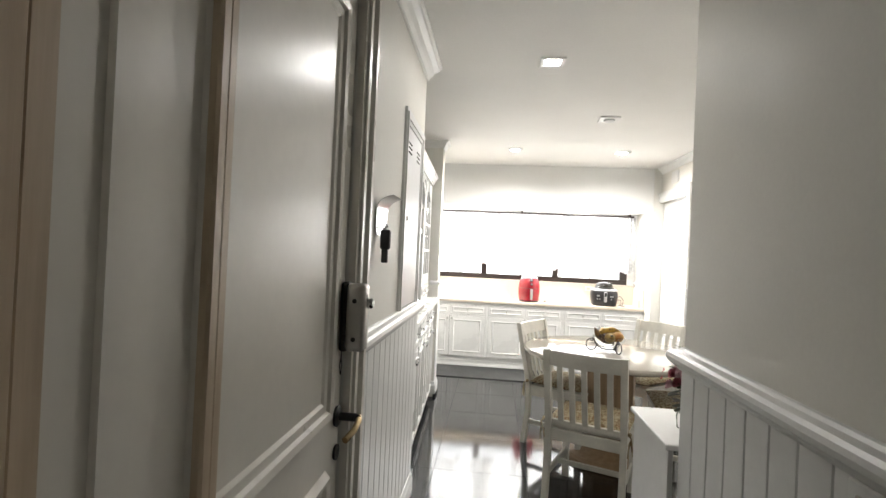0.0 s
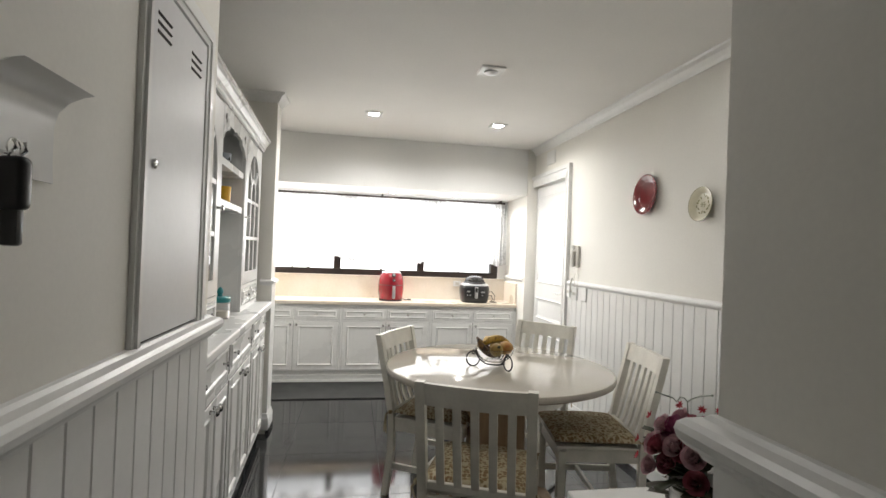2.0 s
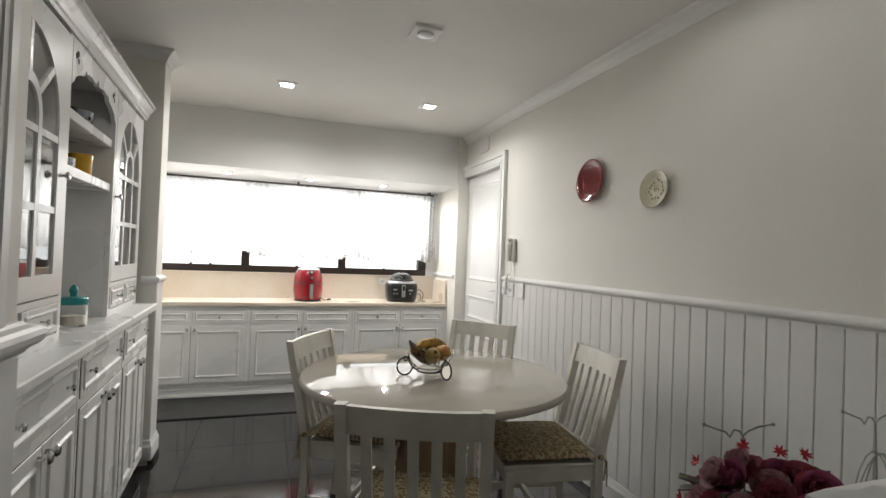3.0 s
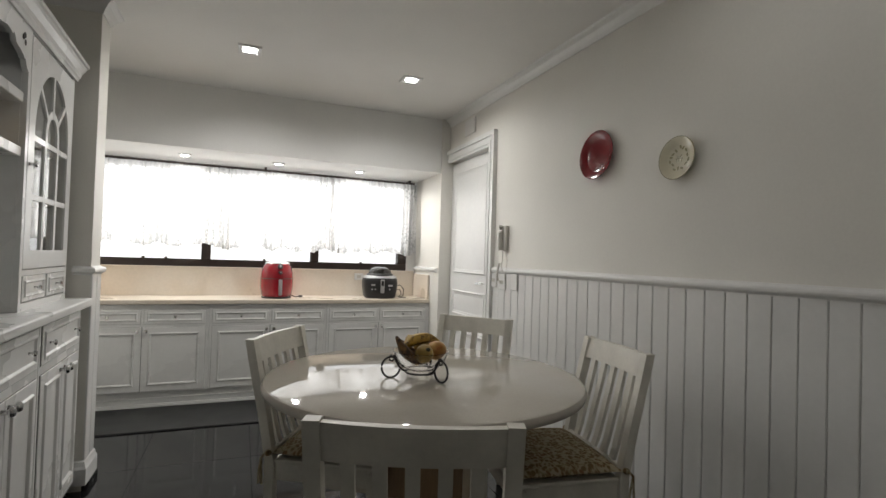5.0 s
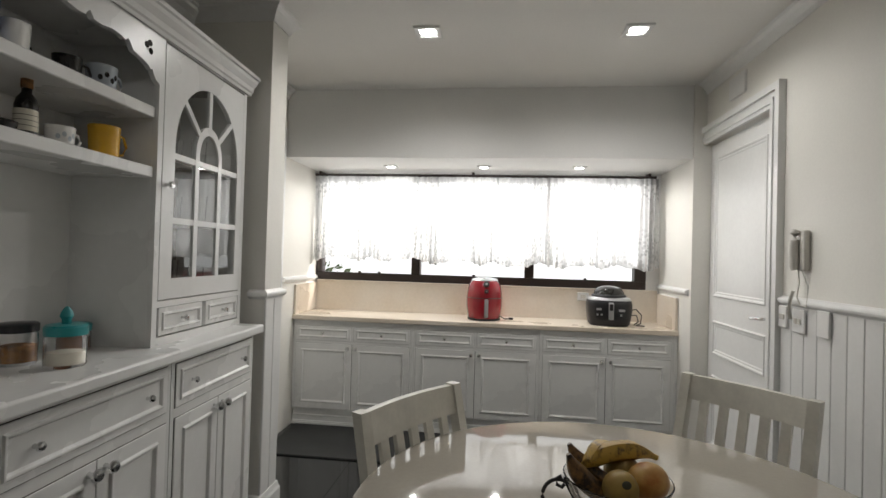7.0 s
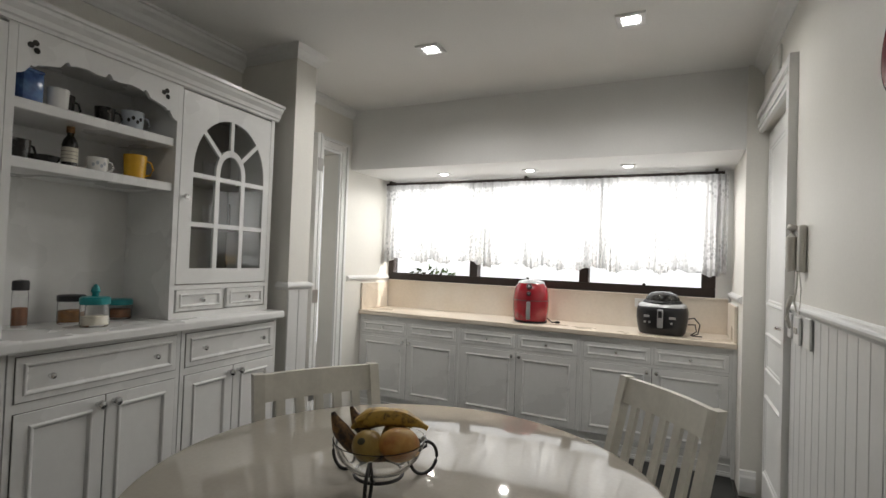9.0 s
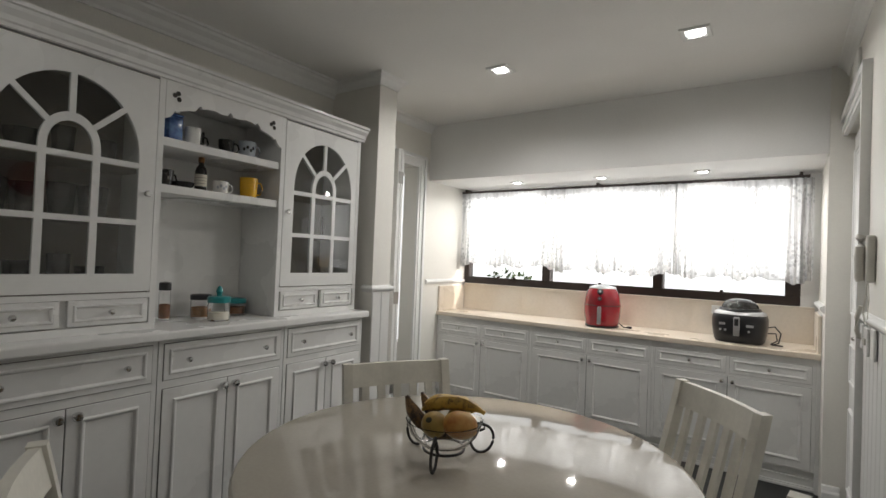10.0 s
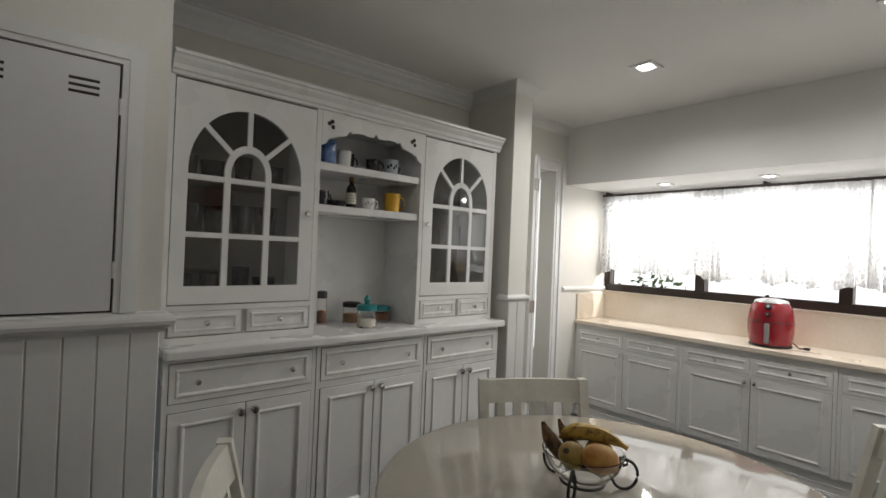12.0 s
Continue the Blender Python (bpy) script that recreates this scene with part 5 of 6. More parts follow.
for a, b, d in ((0, 0.02, 0.012), (0.02, 0.05, 0.020), (0.05, 0.07, 0.014)):
    box(bm, 0, d, 2.085 + 0.55 * a, 2.085 + 0.55 * b, 1.14, 2.08 - a)
    box(bm, 0, d, 2.085 + 0.55 * b, 2.62 - b, 2.08 - b, 2.08 - a)
    box(bm, 0, d, 2.62 - b, 2.62 - a, 1.14, 2.08 - a)
part("frame", bm, M["trim"], meter)
part("shadow_gap", boxed(0.0005, 0.004, 2.124, 2.548, 1.142, 2.008), M["gap"], meter)
door = part("door", boxed(0.004, 0.012, 2.13, 2.542, 1.148, 2.003, bev=0.002), M["metalbox"], meter, "pale grey enamelled sheet")
for y in (2.155, 2.40):
    for k in range(3):
        bm = bmesh.new()
        z = 1.93 - 0.022 * k
        sweep(bm, [(0.0, -0.004), (0.004, 0.0), (0.0, 0.006)], (0.012, y, z), (0.012, y + 0.085, z), (1, 0, 0))
        part("louvre", bm, M["gap"], door)
bm = bmesh.new()
lathe(bm, [(0, 0), (0.012, 0), (0.013, 0.005), (0.008, 0.009), (0, 0.007)], 16)
bmesh.ops.rotate(bm, verts=bm.verts, matrix=Matrix.Rotation(radians(90), 3, "Y"))
part("lock", bm, M["chrome"], door, "round chrome lock", True, pose(0.012, 2.162, 1.57))
for z in (1.29, 1.86):
    part("hinge", boxed(0.006, 0.016, 2.541, 2.55, z - 0.03, z + 0.03, bev=0.002), M["metalbox"], meter)

bm = bmesh.new()
prof = [(1.470, 0.006), (1.50, 0.004), (1.56, 0.004), (1.585, 0.010), (1.602, 0.026), (1.612, 0.046), (1.616, 0.062)]
n = len(prof)
rows = []
for y in (1.60, 1.775):
    rows.append([[bm.verts.new((o + d, y, z)) for z, o in prof] for d in (0.0, 0.004)])
for i in range(n - 1):
    bm.faces.new((rows[0][0][i], rows[1][0][i], rows[1][0][i + 1], rows[0][0][i + 1]))
    bm.faces.new((rows[0][1][i], rows[0][1][i + 1], rows[1][1][i + 1], rows[1][1][i]))
    for k in (0, 1):
        bm.faces.new((rows[k][0][i], rows[k][0][i + 1], rows[k][1][i + 1], rows[k][1][i]))
for i in (0, n - 1):
    bm.faces.new((rows[0][0][i], rows[0][1][i], rows[1][1][i], rows[1][0][i]))
holder = thing("key_holder", bm, M["acrylic"], "glossy white key holder with a curled top edge", "key holder", smooth=True, m=pose(XW, 0, 0))
for y in (1.64, 1.662):
    bm = bmesh.new()
    tube(bm, [(0.008, y, 1.50), (0.028, y, 1.495), (0.036, y, 1.503), (0.034, y, 1.515)], 0.0028, 6)
    part("hook", bm, M["chrome"], holder, "small wire hook", True)
keys = thing("car_key", None, None, "black car key with a dark fob hanging from a hook", "key")
keys.location = (XW + 0.034, 1.64, 1.51)
bm = bmesh.new()
tube(bm, [(0, 0.014 * math.cos(a), -0.008 + 0.014 * math.sin(a)) for a in [2 * math.pi * q / 14 for q in range(15)]], 0.0014, 5)
part("ring", bm, M["chrome"], keys)
part("key_body", boxed(-0.018, 0.020, -0.013, 0.013, -0.092, -0.018, bev=0.010, seg=3), M["black"], keys, "black plastic key", True)
part("fob", boxed(-0.012, 0.012, -0.007, 0.009, -0.140, -0.088, bev=0.005, seg=2), M["black"], keys, "black leather fob", True)

# ---------------------------------------------------------------- fruit bowl
FX, FY = 0.998, 3.52
stand = thing("fruit_stand", None, None, "black wrought iron scroll stand holding a fruit bowl", "fruit stand")
stand.matrix_world = pose(FX, FY, TZ, 0, 0, 20)
BOWL_R, RIM = 0.112, 0.105


def scroll(a):
    """One scroll leg in the plane through the stand's axis: it curls out at the rim, down to the table and back under the bowl."""
    pts = []
    for k in range(19):
        q = radians(250 - 25 * k * 0.62)
        rr = 0.016 - 0.0003 * k
        pts.append((0.118 + rr * math.cos(q) + 0.006, 0.088 + rr * math.sin(q)))
    ring = []
    for k in range(25):
        q = radians(165 - 335 * k / 24)
        ring.append((0.118 + 0.036 * math.cos(q), 0.042 + 0.040 * math.sin(q)))
    curl = [(0.107, 0.074), (0.113, 0.066), (0.124, 0.070), (0.125, 0.082), (0.114, 0.090)]
    arm = [(0.107, 0.090), (0.100, 0.070), (0.086, 0.045), (0.070, 0.030), (0.055, 0.024)]
    out = []
    for line in (ring, curl, arm):
        out.append([(r * math.cos(a), r * math.sin(a), z) for r, z in line])
    return out


for k in range(3):
    bm = bmesh.new()
    for line in scroll(2 * math.pi * k / 3 + 0.55):
        tube(bm, line, 0.0042, 8)
    part("scroll_leg", bm, M["iron"], stand, smooth=True)
bm = bmesh.new()
tube(bm, [(0.058 * math.cos(a), 0.058 * math.sin(a), 0.022) for a in [2 * math.pi * q / 32 for q in range(33)]], 0.004, 8)
part("lower_ring", bm, M["iron"], stand, smooth=True)
bm = bmesh.new()
lathe(bm, [(0, 0.028), (0.045, 0.029), (0.075, 0.042), (0.097, 0.068), (BOWL_R, RIM), (BOWL_R - 0.003, RIM + 0.001), (0.093, 0.070), (0.072, 0.046), (0.043, 0.033), (0, 0.032)], 48)
bmesh.ops.remove_doubles(bm, verts=bm.verts, dist=1e-6)
bowl = thing("glass_bowl", bm, M["glass"], "clear glass fruit bowl resting in an iron stand", "bowl", smooth=True, m=pose(FX, FY, TZ))
bowl.visible_shadow = False


def banana(m, length=0.19, r=0.018, bend=1.5, tone="banana"):
    bm = bmesh.new()
    n = 18
    R = length / bend
    rings = []
    for k in range(n + 1):
        u = k / n
        a = (u - 0.5) * bend
        c = Vector((R * math.sin(a), 0, R * (1 - math.cos(a))))
        taper = r * min(1.0, (0.24 + 3.2 * u)) * min(1.0, 0.16 + 2.6 * (1 - u))
        if u > 0.93:
            taper = r * 0.3
        tang = Vector((math.cos(a), 0, math.sin(a)))
        nrm = Vector((-math.sin(a), 0, math.cos(a)))
        rings.append([bm.verts.new(c + taper * (math.cos(q) * nrm + math.sin(q) * Vector((0, 1, 0))) * (1 + 0.05 * math.cos(5 * q))) for q in [2 * math.pi * i / 12 for i in range(12)]])
    for s, t in zip(rings, rings[1:]):
        for i in range(12):
            bm.faces.new((s[i], s[(i + 1) % 12], t[(i + 1) % 12], t[i]))
    bm.faces.new(rings[0][::-1])
    bm.faces.new(rings[-1])
    return thing("banana", bm, M[tone], "overripe dark brown banana in the glass bowl" if tone == "overripe" else "ripe yellow banana with brown spots in the bowl", "banana", "fruit in the bowl", smooth=True, m=m)


F0 = pose(FX, FY, TZ)
banana(F0 @ pose(-0.052, -0.030, 0.088, 0, 34, 14), 0.19, 0.020, 1.25, "overripe")
banana(F0 @ pose(-0.038, 0.014, 0.096, 10, 30, -8), 0.18, 0.019, 1.2, "overripe")
banana(F0 @ pose(0.006, 0.030, 0.148, 180, -4, 18), 0.20, 0.021, 1.1)
banana(F0 @ pose(-0.020, 0.062, 0.140, 180, 14, 62), 0.18, 0.019, 1.0)


def fruit(name, m, r, scale, mat, label, stalk=True):
    bm = bmesh.new()
    ball(bm, r, (0, 0, 0), scale, 24, 16)
    for v in bm.verts:
        v.co *= 1 + 0.05 * noise.noise(v.co * 18)
    ob = thing(name, bm, M[mat], label, "fruit", "fruit in the bowl", smooth=True, m=m)
    if stalk:
        bm = bmesh.new()
        ball(bm, 0.010, (0.004, 0.002, r * scale[2] * 0.965), (1, 0.8, 0.3), 12, 8)
        part("bruise", bm, M["leaf"], ob, smooth=True)
    return ob


fruit("mango", F0 @ pose(0.060, -0.012, 0.104, 80, 10, 50), 0.042, (1.22, 0.92, 0.98), "mango", "ripe orange mango in the bowl", False)
fruit("pear", F0 @ pose(-0.004, -0.046, 0.100, 60, -15, 10), 0.036, (1, 1, 1.15), "pear", "yellow-green pear with a dark bruise in the bowl")
fruit("pear", F0 @ pose(0.02, 0.045, 0.098, 20, 10, 40), 0.038, (1, 1, 1.1), "pear", "yellow-green pear with a dark bruise in the bowl")

# ---------------------------------------------------------------- dresser things
def jar(x, y, z, r, h, fill, fill_mat, lid_mat, lid_h, label, top_knob=False, ribs=0):
    ob = thing("storage_jar", None, None, label, "jar", "jars on the dresser")
    ob.matrix_world = pose(x, y, z)
    bm = bmesh.new()
    n = 40
    lathe(bm, [(0, 0), (r * 0.93, 0), (r, 0.006), (r, h * 0.82), (r * 0.86, h * 0.95), (r * 0.86, h), (r * 0.82, h), (r * 0.82, h * 0.95), (r * 0.95, h * 0.81), (r * 0.95, 0.01), (0, 0.007)], n)
    if ribs:
        for v in bm.verts:
            k = 1 + 0.03 * math.cos(ribs * math.atan2(v.co.y, v.co.x))
            if 0.01 < v.co.z < h * 0.83:
                v.co.x *= k
                v.co.y *= k
    bmesh.ops.remove_doubles(bm, verts=bm.verts, dist=1e-6)
    g = part("glass_body", bm, M["glass"], ob, smooth=True)
    g.visible_shadow = False
    if fill:
        bm = bmesh.new()
        lathe(bm, [(0, 0.008), (r * 0.93, 0.009), (r * 0.93, h * fill * 0.96), (r * 0.6, h * fill), (0, h * fill * 0.94)], 24)
        bmesh.ops.remove_doubles(bm, verts=bm.verts, dist=1e-6)
        part("contents", bm, M[fill_mat], ob, smooth=True)
    bm = bmesh.new()
    lathe(bm, [(r * 0.94, h - 0.012), (r * 1.04, h - 0.012), (r * 1.05, h + lid_h * 0.6), (r * 0.95, h + lid_h * 0.85), (0, h + lid_h)], 32)
    bmesh.ops.remove_doubles(bm, verts=bm.verts, dist=1e-6)
    lid = part("lid", bm, M[lid_mat], ob, smooth=True)
    if top_knob:
        bm = bmesh.new()
        lathe(bm, [(0.012, h + lid_h * 0.9), (0.012, h + lid_h + 0.012), (0.017, h + lid_h + 0.02), (0.014, h + lid_h + 0.034), (0.006, h + lid_h + 0.046), (0, h + lid_h + 0.05)], 16)
        bmesh.ops.remove_doubles(bm, verts=bm.verts, dist=1e-6)
        part("lid_knob", bm, M[lid_mat], lid, smooth=True)
    return ob


WZ = 0.983
jar(-0.635, 3.70, WZ, 0.048, 0.105, 0.55, "cookie", "black", 0.016, "clear glass jar of biscuits with a black lid")
jar(-0.49, 3.71, WZ, 0.051, 0.102, 0.45, "paper", "teal", 0.02, "ribbed clear glass jar with a teal lid", True, 14)
jar(-0.66, 3.91, WZ, 0.052, 0.075, 0.6, "spice", "teal", 0.016, "low clear tub with a teal lid")
jar(-0.655, 3.53, WZ, 0.026, 0.155, 0.5, "spice", "black", 0.03, "tall slim glass bottle with a black cap")


def mug(x, y, z, r, h, mat, turn, label, print_mat=None):
    bm = bmesh.new()
    lathe(bm, [(0, 0.003), (r * 0.8, 0.0), (r * 0.9, 0.004), (r, h), (r - 0.003, h), (r * 0.86, 0.008), (0, 0.008)], 28)
    bmesh.ops.remove_doubles(bm, verts=bm.verts, dist=1e-6)
    ob = thing("mug", bm, M[mat], label, "mug", "mugs on the shelves", smooth=True, m=pose(x, y, z, 0, 0, turn))
    bm = bmesh.new()
    tube(bm, [(r * 0.93 + 0.001, 0, h * 0.2), (r * 1.35, 0, h * 0.24), (r * 1.6, 0, h * 0.5), (r * 1.4, 0, h * 0.78), (r * 0.97, 0, h * 0.84)], 0.0045, 8)
    part("handle", bm, M[mat], ob, smooth=True)
    if print_mat:
        for a0, za in ((-2.3, 0.5), (-1.9, 0.62), (-1.5, 0.45), (-1.2, 0.6)):
            bm = bmesh.new()
            g = bmesh.ops.create_circle(bm, cap_ends=True, radius=r * 0.16, segments=8)
            for v in g["verts"]:
                aa = a0 + v.co.x / r
                zz = h * za + v.co.y * 1.3
                rr = r * (0.905 + 0.095 * zz / h) + 0.0012
                v.co = Vector((rr * math.cos(aa), rr * math.sin(aa), zz))
            part("print", bm, M[print_mat], ob)
    return ob


S1, S2 = 1.8145, 1.6085
mug(-0.53, 3.56, S1, 0.036, 0.088, "whiteglaze", 250, "white mug with a small dark heart", "darkglaze")
mug(-0.60, 3.61, S1, 0.042, 0.09, "darkglaze", 90, "dark glazed mug on the shelf")
mug(-0.56, 3.75, S1, 0.038, 0.075, "darkglaze", 60, "dark glazed mug on the shelf")
mug(-0.54, 3.855, S1, 0.044, 0.085, "greyglaze", 80, "grey-blue mug with a dark drawing", "darkglaze")
mug(-0.55, 3.725, S2, 0.038, 0.065, "whiteglaze", 80, "low white cup with grey writing", "greyglaze")
mug(-0.54, 3.875, S2, 0.046, 0.105, "yellow", 75, "bright yellow mug on the shelf")
mug(-0.56, 3.455, S2, 0.038, 0.08, "darkglaze", 100, "dark glazed mug on the shelf")
bm = bmesh.new()
lathe(bm, [(0, 0.004), (0.03, 0.0), (0.046, 0.02), (0.05, 0.034), (0.046, 0.034), (0.03, 0.008), (0, 0.008)], 28)
bmesh.ops.remove_doubles(bm, verts=bm.verts, dist=1e-6)
thing("small_bowl", bm, M["darkglaze"], "small dark glazed bowl on the shelf", "bowl", smooth=True, m=pose(-0.55, 3.535, S2))
tin = thing("blue_tin", boxed(-0.045, 0.045, -0.036, 0.036, 0, 0.115, bev=0.006, seg=2), M["blueglaze"], "mottled blue tin on the upper shelf", "tin", smooth=True, m=pose(-0.535, 3.455, S1, 0, 0, 10))
part("lid", boxed(-0.047, 0.047, -0.038, 0.038, 0.1155, 0.128, bev=0.004), M["blueglaze"], tin)
bottle = thing("sauce_bottle", None, None, "dark glass bottle with a paper label", "bottle")
bottle.matrix_world = pose(-0.55, 3.62, S2)
bm = bmesh.new()
lathe(bm, [(0, 0), (0.025, 0.0), (0.027, 0.005), (0.027, 0.095), (0.022, 0.115), (0.012, 0.13), (0.0115, 0.155), (0, 0.155)], 28)
bmesh.ops.remove_doubles(bm, verts=bm.verts, dist=1e-6)
part("glass_body", bm, M["darkglaze"], bottle, smooth=True)
bm = bmesh.new()
lathe(bm, [(0.0274, 0.025), (0.0276, 0.026), (0.0276, 0.082), (0.0274, 0.083)], 28)
part("label", bm, M["paper"], bottle, "cream paper label", True)
bm = bmesh.new()
for z in (0.038, 0.052, 0.066):
    lathe(bm, [(0.0278, z), (0.0280, z + 0.0008), (0.0278, z + 0.0018)], 28)
part("print_bars", bm, M["black"], bottle)
bm = bmesh.new()
lathe(bm, [(0.0125, 0.142), (0.014, 0.145), (0.014, 0.17), (0.012, 0.173), (0, 0.173)], 20)
bmesh.ops.remove_doubles(bm, verts=bm.verts, dist=1e-6)
part("cap", bm, M["cookie"], bottle, "rust-brown cap", True)

rg = random.Random(21)


def tumbler(x, y, z, r, h, mat, name="drinking_glass", label="clear drinking glass inside the dresser cupboard"):
    bm = bmesh.new()
    lathe(bm, [(0, 0.0), (r * 0.8, 0.0), (r, h), (r - 0.002, h), (r * 0.78, 0.006), (0, 0.006)], 20)
    bmesh.ops.remove_doubles(bm, verts=bm.verts, dist=1e-6)
    ob = thing(name, bm, M[mat], label, "glass", "glasses in the cupboards", smooth=True, m=pose(x, y, z))
    if mat == "glass":
        ob.visible_shadow = False


for z in (1.151, 1.44, 1.676):
    for k in range(5):
        tumbler(-0.60 - 0.09 * (k % 2), 4.13 + 0.085 * k + rg.uniform(-0.01, 0.01), z, 0.032, rg.uniform(0.09, 0.14), "glass")
for z in (1.151, 1.44, 1.676):
    for k in range(4):
        tumbler(-0.62 - 0.06 * (k % 2), 2.84 + 0.13 * k + rg.uniform(-0.02, 0.02), z, rg.uniform(0.04, 0.06), rg.uniform(0.07, 0.15), "darkglaze", "dark_cup", "dark cup inside the dresser cupboard")

# ---------------------------------------------------------------- side table with flowers
side = thing("side_table", None, None, "small plain white side table against the wall", "table")
side.location = (0.752, 1.60, 0)
SW, SD = 0.50, 0.43
part("tabletop", boxed(0, SW, 0, SD, 0.787, 0.807, bev=0.003), M["trim"], side)
for x in (0.012, SW - 0.03):
    part("side_panel", boxed(x, x + 0.018, 0.012, SD - 0.02, 0.0, 0.786, bev=0.002), M["trim"], side)
part("apron", boxed(0.031, SW - 0.031, SD - 0.045, SD - 0.027, 0.70, 0.786, bev=0.002), M["trim"], side)

PXF, PYF = 0.938, 1.770
pot = thing("flower_pot", None, None, "white enamel flower bucket with a wire handle", "flower pot")
pot.location = (PXF, PYF, 0.8075)
bm = bmesh.new()
lathe(bm, [(0, 0), (0.055, 0), (0.058, 0.004), (0.072, 0.075), (0.074, 0.08), (0.076, 0.11), (0.080, 0.115), (0.080, 0.122), (0.076, 0.122), (0.07, 0.08), (0, 0.07)], 36)
bmesh.ops.remove_doubles(bm, verts=bm.verts, dist=1e-6)
part("bucket", bm, M["whiteglaze"], pot, smooth=True)
bm = bmesh.new()
tube(bm, [(-0.085, 0, 0.09), (-0.094, 0, 0.05), (-0.09, 0.0, 0.01), (-0.084, 0, 0.005)], 0.003, 6)
tube(bm, [(-0.085, 0.0, 0.09), (-0.087, 0.012, 0.075), (-0.084, 0, 0.06), (-0.087, -0.012, 0.075), (-0.085, 0, 0.09)], 0.0025, 6)
part("wire_handle", bm, M["wire"], pot)

rp = random.Random(4)


def petal(bm, base, out, up, w, h, curl):
    """One cupped petal."""
    side_v = out.cross(up).normalized()
    rows = []
    for j in range(5):
        v = j / 4
        half = w * (0.35 + 0.9 * v - 0.55 * v * v * v)
        c = base + up * (h * v) + out * (curl * v * v + 0.15 * w * math.sin(v * 3.1))
        rows.append([bm.verts.new(c + side_v * (half * s) - out * (0.35 * half * s * s)) for s in (-1, -0.5, 0, 0.5, 1)])
    for r, s in zip(rows, rows[1:]):
        for i in range(4):
            bm.faces.new((r[i], r[i + 1], s[i + 1], s[i]))


def rose(centre, axis, size, mat, label):
    axis = Vector(axis).normalized()
    a = axis.orthogonal().normalized()
    b = axis.cross(a)
    ob = thing("artificial_rose", None, None, label, "flower", "flowers in the pot")
    for ring, (n, r, h, curl, w) in enumerate(((3, 0.10, 0.75, 0.0, 0.30), (4, 0.22, 0.75, 0.10, 0.40), (5, 0.36, 0.66, 0.26, 0.50), (6, 0.50, 0.50, 0.46, 0.56))):
        for k in range(n):
            q = 2 * math.pi * k / n + ring * 0.7 + rp.uniform(-0.2, 0.2)
            out = a * math.cos(q) + b * math.sin(q)
            bm = bmesh.new()
            petal(bm, Vector(centre) + out * (r * size * 0.6), out, axis, w * size, h * size * rp.uniform(0.9, 1.1), curl * size)
            bmesh.ops.solidify(bm, geom=bm.faces[:], thickness=0.0012)
            part("petal", bm, M[mat], ob, smooth=True)
    return ob


def star(centre, axis, size):
    axis = Vector(axis).normalized()
    a = axis.orthogonal().normalized()
    b = axis.cross(a)
    bm = bmesh.new()
    for k in range(8):
        q = 2 * math.pi * k / 8 + rp.uniform(-0.2, 0.2)
        out = (a * math.cos(q) + b * math.sin(q) + axis * rp.uniform(0.2, 0.7)).normalized()
        s = out.cross(axis).normalized() * size * 0.16
        c = Vector(centre)
        v = [bm.verts.new(p) for p in (c + s * 0.5, c + out * size * 0.5 + s, c + out * size, c + out * size * 0.5 - s, c - s * 0.5)]
        bm.faces.new(v)
    ob = thing("red_star_flower", bm, M["redpetal"], "small bright red spiky artificial flower", "flower", "flowers in the pot")
    s = ob.modifiers.new("thick", "SOLIDIFY")
    s.thickness = 0.0012


ASIDE, FRONT = Vector((0.61, -0.79, 0)), Vector((-0.79, -0.61, 0))


def in_pot(a, f, z):
    return Vector((PXF, PYF, z + 0.04)) + ASIDE * a + FRONT * f


NAMES = {"rose": "dusty rose artificial rose", "plum": "large plum artificial rose", "mauve": "pale mauve artificial rose"}
for a, f, z, size, mat in (
    (0.046, 0.030, 0.978, 0.064, "plum"), (-0.017, 0.060, 0.948, 0.058, "rose"), (-0.080, 0.020, 0.975, 0.047, "mauve"),
    (-0.098, 0.040, 0.938, 0.047, "mauve"), (-0.050, -0.005, 0.992, 0.042, "mauve"), (-0.055, 0.065, 0.915, 0.047, "rose"),
    (0.060, 0.065, 0.918, 0.048, "plum"), (0.105, 0.020, 0.935, 0.044, "rose"), (0.112, -0.015, 0.958, 0.036, "rose"),
    (0.005, -0.015, 0.985, 0.040, "plum"), (0.010, 0.085, 0.900, 0.046, "rose"), (-0.095, 0.065, 0.900, 0.042, "mauve"),
    (0.092, 0.050, 0.898, 0.042, "rose"), (0.000, -0.050, 0.970, 0.046, "rose"), (0.055, -0.055, 0.960, 0.046, "mauve"),
    (-0.060, -0.055, 0.950, 0.046, "rose"), (-0.100, -0.015, 0.930, 0.042, "plum"),
):
    way = ASIDE * a + FRONT * (f + 0.03) + Vector((0, 0, 0.055))
    rose(in_pot(a * 0.84 - 0.012, f * 0.9, z + 0.018), way, size * 0.68, mat, NAMES[mat])
for k in range(26):
    q, r = 2.4 * k, 0.104 * math.sqrt((k + 0.5) / 26)
    a, f, z = r * math.cos(q), r * math.sin(q), 0.912 + 0.088 * math.sqrt(max(0.0, 1 - (r / 0.112) ** 2)) + rp.uniform(-0.008, 0.008)
    mat = ("rose", "plum", "mauve")[(k * 5 + int(a < -0.02)) % 3]
    rose(in_pot(a, f, z), ASIDE * a + FRONT * (f + 0.02) + Vector((0, 0, 0.06)), rp.uniform(0.029, 0.037), mat, NAMES[mat].replace("large", "small"))
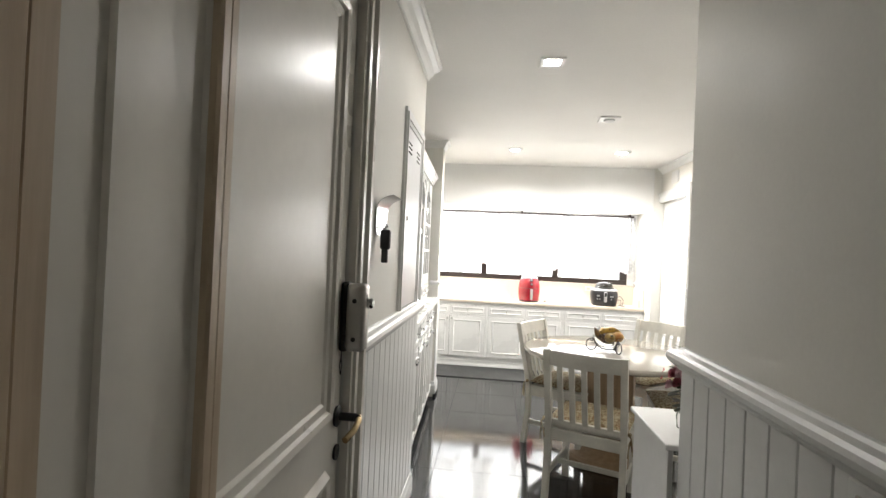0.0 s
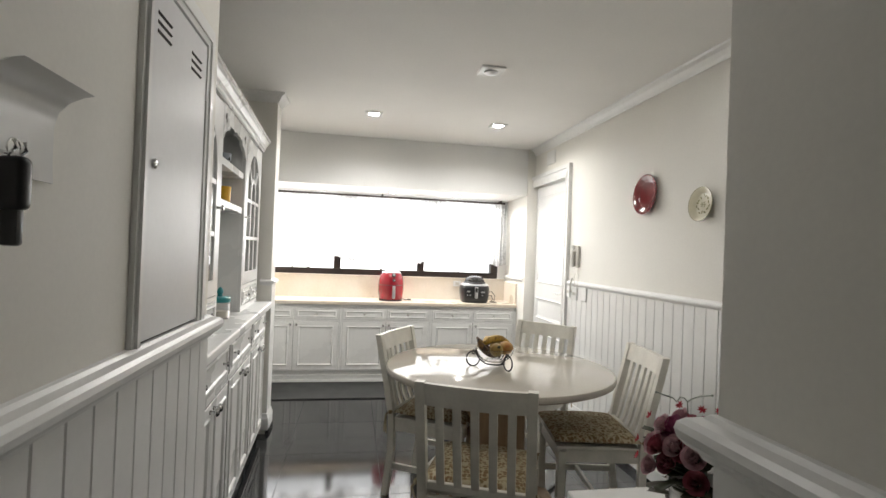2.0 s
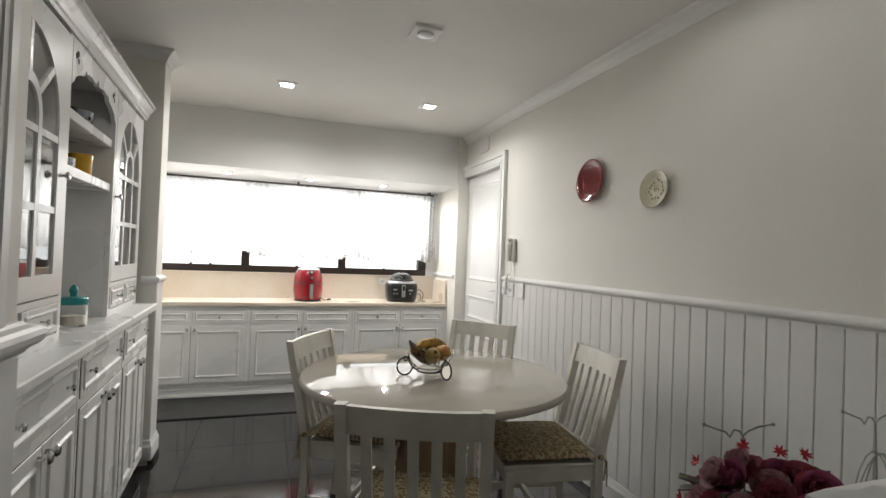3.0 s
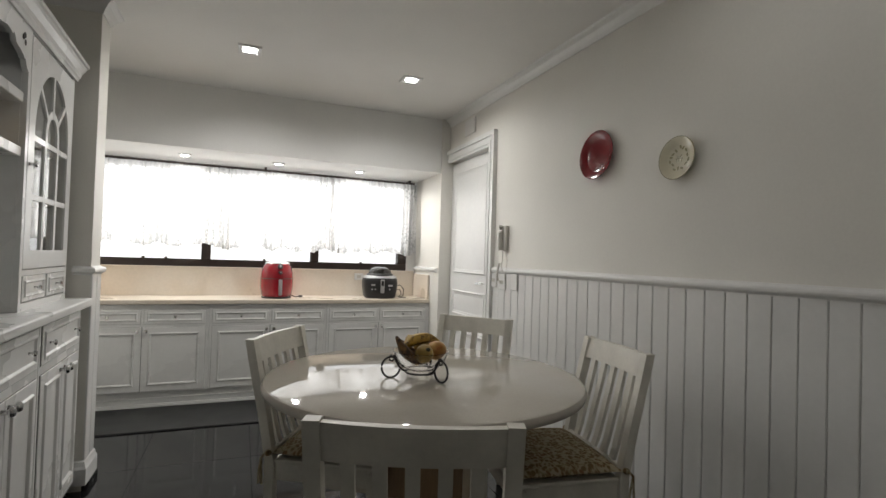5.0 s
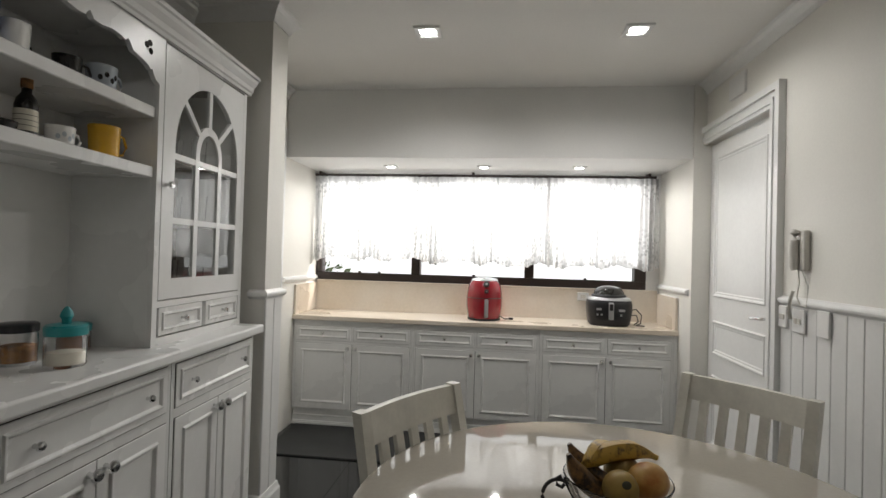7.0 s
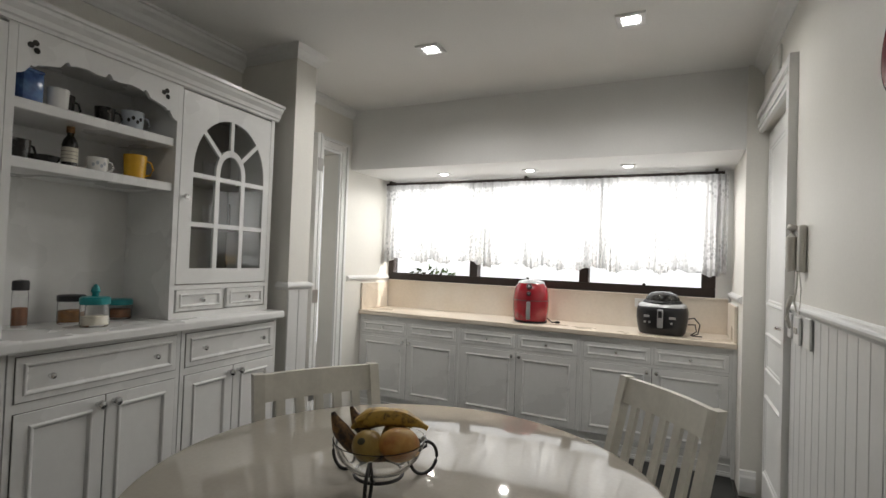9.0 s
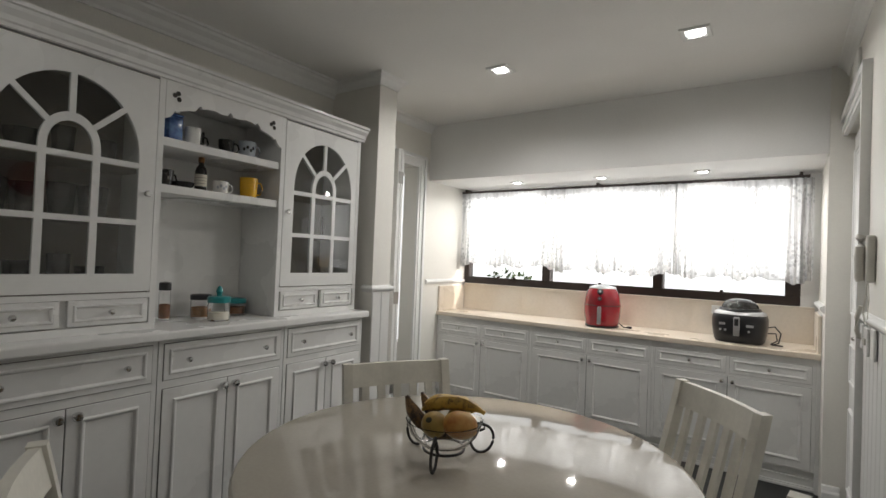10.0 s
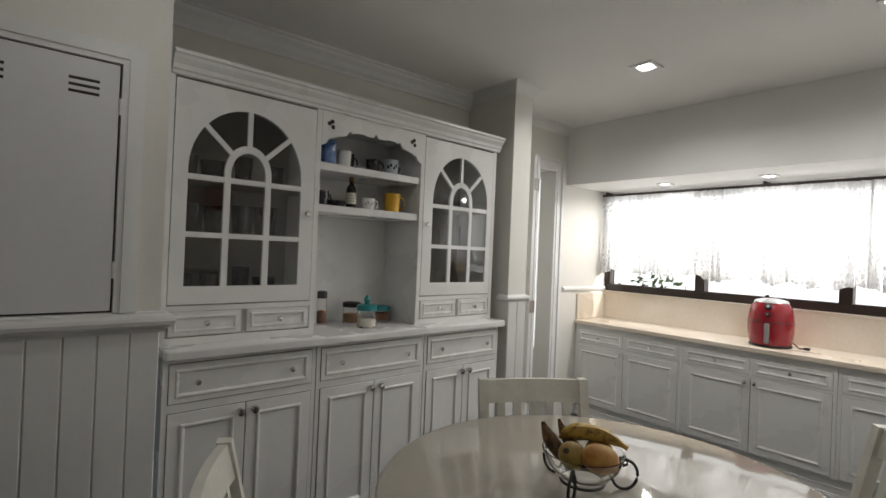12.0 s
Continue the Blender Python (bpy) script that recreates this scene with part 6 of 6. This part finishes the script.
for a, f, z in ((-0.105, 0.035, 1.000), (-0.045, 0.020, 1.030), (0.000, 0.015, 1.030), (-0.125, 0.050, 0.950), (-0.115, 0.075, 0.925), (0.030, 0.000, 1.028)):
    star(in_pot(a * 0.9 - 0.012, f + 0.01, z + 0.018), ASIDE * a + FRONT * 0.08 + Vector((0, 0, 0.06)), 0.010)
bm = bmesh.new()
for k in range(110):
    q = rp.uniform(0, 6.283)
    r = rp.uniform(0.02, 0.09)
    c = Vector((PXF + r * math.cos(q), PYF + r * math.sin(q), 0.8075 + rp.uniform(0.085, 0.21)))
    out = Vector((math.cos(q), math.sin(q), rp.uniform(-0.3, 0.8))).normalized()
    petal(bm, c, Vector((0, 0, 1)).cross(out).cross(out).normalized(), out, 0.014, rp.uniform(0.03, 0.055), 0.008)
leaves = thing("artificial_leaves", bm, M["leaf"], "dark artificial leaves between the roses", "leaves", kind="stuff", smooth=True)
s = leaves.modifiers.new("thick", "SOLIDIFY")
s.thickness = 0.001


def butterfly(place, h, label):
    """A thin wire stem that parts into two arched feelers with bead tips."""
    wire = thing("wire_butterfly", None, None, label, "ornament")
    wire.location = place
    bm = bmesh.new()
    tube(bm, [(0.004, 0, 0.0), (0.006, 0, h - 0.10), (0.0, 0, h - 0.022), (-0.008, 0, h - 0.014), (-0.018, 0, h - 0.012), (-0.026, 0, h - 0.022), (-0.034, 0, h - 0.014), (-0.052, 0, h - 0.008), (-0.075, 0, h)], 0.0014, 6)
    tube(bm, [(0.0, 0, h - 0.022), (0.010, 0, h - 0.016), (0.030, 0, h - 0.011), (0.060, 0, h - 0.010)], 0.0014, 6)
    part("stem", bm, M["wire"], wire)
    for x, z in ((-0.075, h), (0.060, h - 0.010)):
        bm = bmesh.new()
        ball(bm, 0.0028, (x, 0, z), (1, 1, 1), 10, 6)
        part("tip", bm, M["wire"], wire, smooth=True)


butterfly((0.928, 1.832, 0.8075), 0.298, "pale green wire stem with curled feelers among the roses")
butterfly((1.165, 1.80, 0.8075), 0.31, "pale wire stem with curled feelers beside the roses")
basket = thing("wire_ornament", None, None, "loose bent white wire ornament on the side table", "ornament")
basket.location = (1.17, 1.775, 0.8075)
for k in range(4):
    bm = bmesh.new()
    a = k * 0.8
    tube(bm, [(0.05 * math.cos(q + a) * (0.6 + 0.2 * k), 0.03 * math.sin(a), 0.0035 + 0.12 + 0.118 * math.sin(q + a) if k else 0.0035 + 0.26 * q / 6.28) for q in [6.28 * i / 20 for i in range(21)]], 0.0012, 6)
    part("wire_loop", bm, M["wire"], basket)

# ---------------------------------------------------------------- panelling boards and floor tiles
def board_mesh(w, h):
    bm = bmesh.new()
    c, d = 0.0035, 0.009
    prof = [(0.001, 0.0), (0.001, -d + c), (0.001 + c, -d), (w - 0.001 - c, -d), (w - 0.001, -d + c), (w - 0.001, 0.0)]
    a = [bm.verts.new((x, y, 0)) for x, y in prof]
    b = [bm.verts.new((x, y, h)) for x, y in prof]
    for i in range(5):
        bm.faces.new((a[i], a[i + 1], b[i + 1], b[i]))
    bm.faces.new(b)
    return mesh_of("board", bm, M["board"])


def boards(parent, start, turn, length, pitch, z0, z1):
    n = max(1, round(length / pitch))
    me = board_mesh(length / n, z1 - z0)
    base = pose(start[0], start[1], z0, 0, 0, turn)
    for i in range(n):
        shared("board", me, parent, base @ pose(i * length / n, 0, 0))


boards(wall_west, (XW, 1.18), 90, YH0 - 1.18 - 0.008, 0.098, 0.155, ZR - 0.045)
boards(wall_corridor, (XR, YC), -90, 2.2, 0.104, 0.155, ZR - 0.045)
boards(wall_east, (RW, 4.945), -90, 4.945 - YC, 0.0915, 0.155, ZR + 0.026)
boards(wall_pier, (PX, PY0), 90, PY1 - PY0, 0.072, 0.155, ZR - 0.019)
boards(wall_alcove, (AR, YW - 0.03), -90, 0.40, 0.1, 0.86, ZR - 0.035)

floor = thing("floor", boxed(-2.6, RW + 0.15, -1.75, YW + 0.4, -0.1, -0.003), M["grout"], "polished black stone floor in square slabs", "floor", kind="structure")
T = 0.60
bm = boxed(0.001, T - 0.001, 0.001, T - 0.001, -0.012, 0.0, bev=0.0012)
tile = mesh_of("tile", bm, M["floor"])
for i in range(8):
    for j in range(14):
        shared("tile", tile, floor, pose(-2.58 + T * i, -1.70 + T * j, 0))
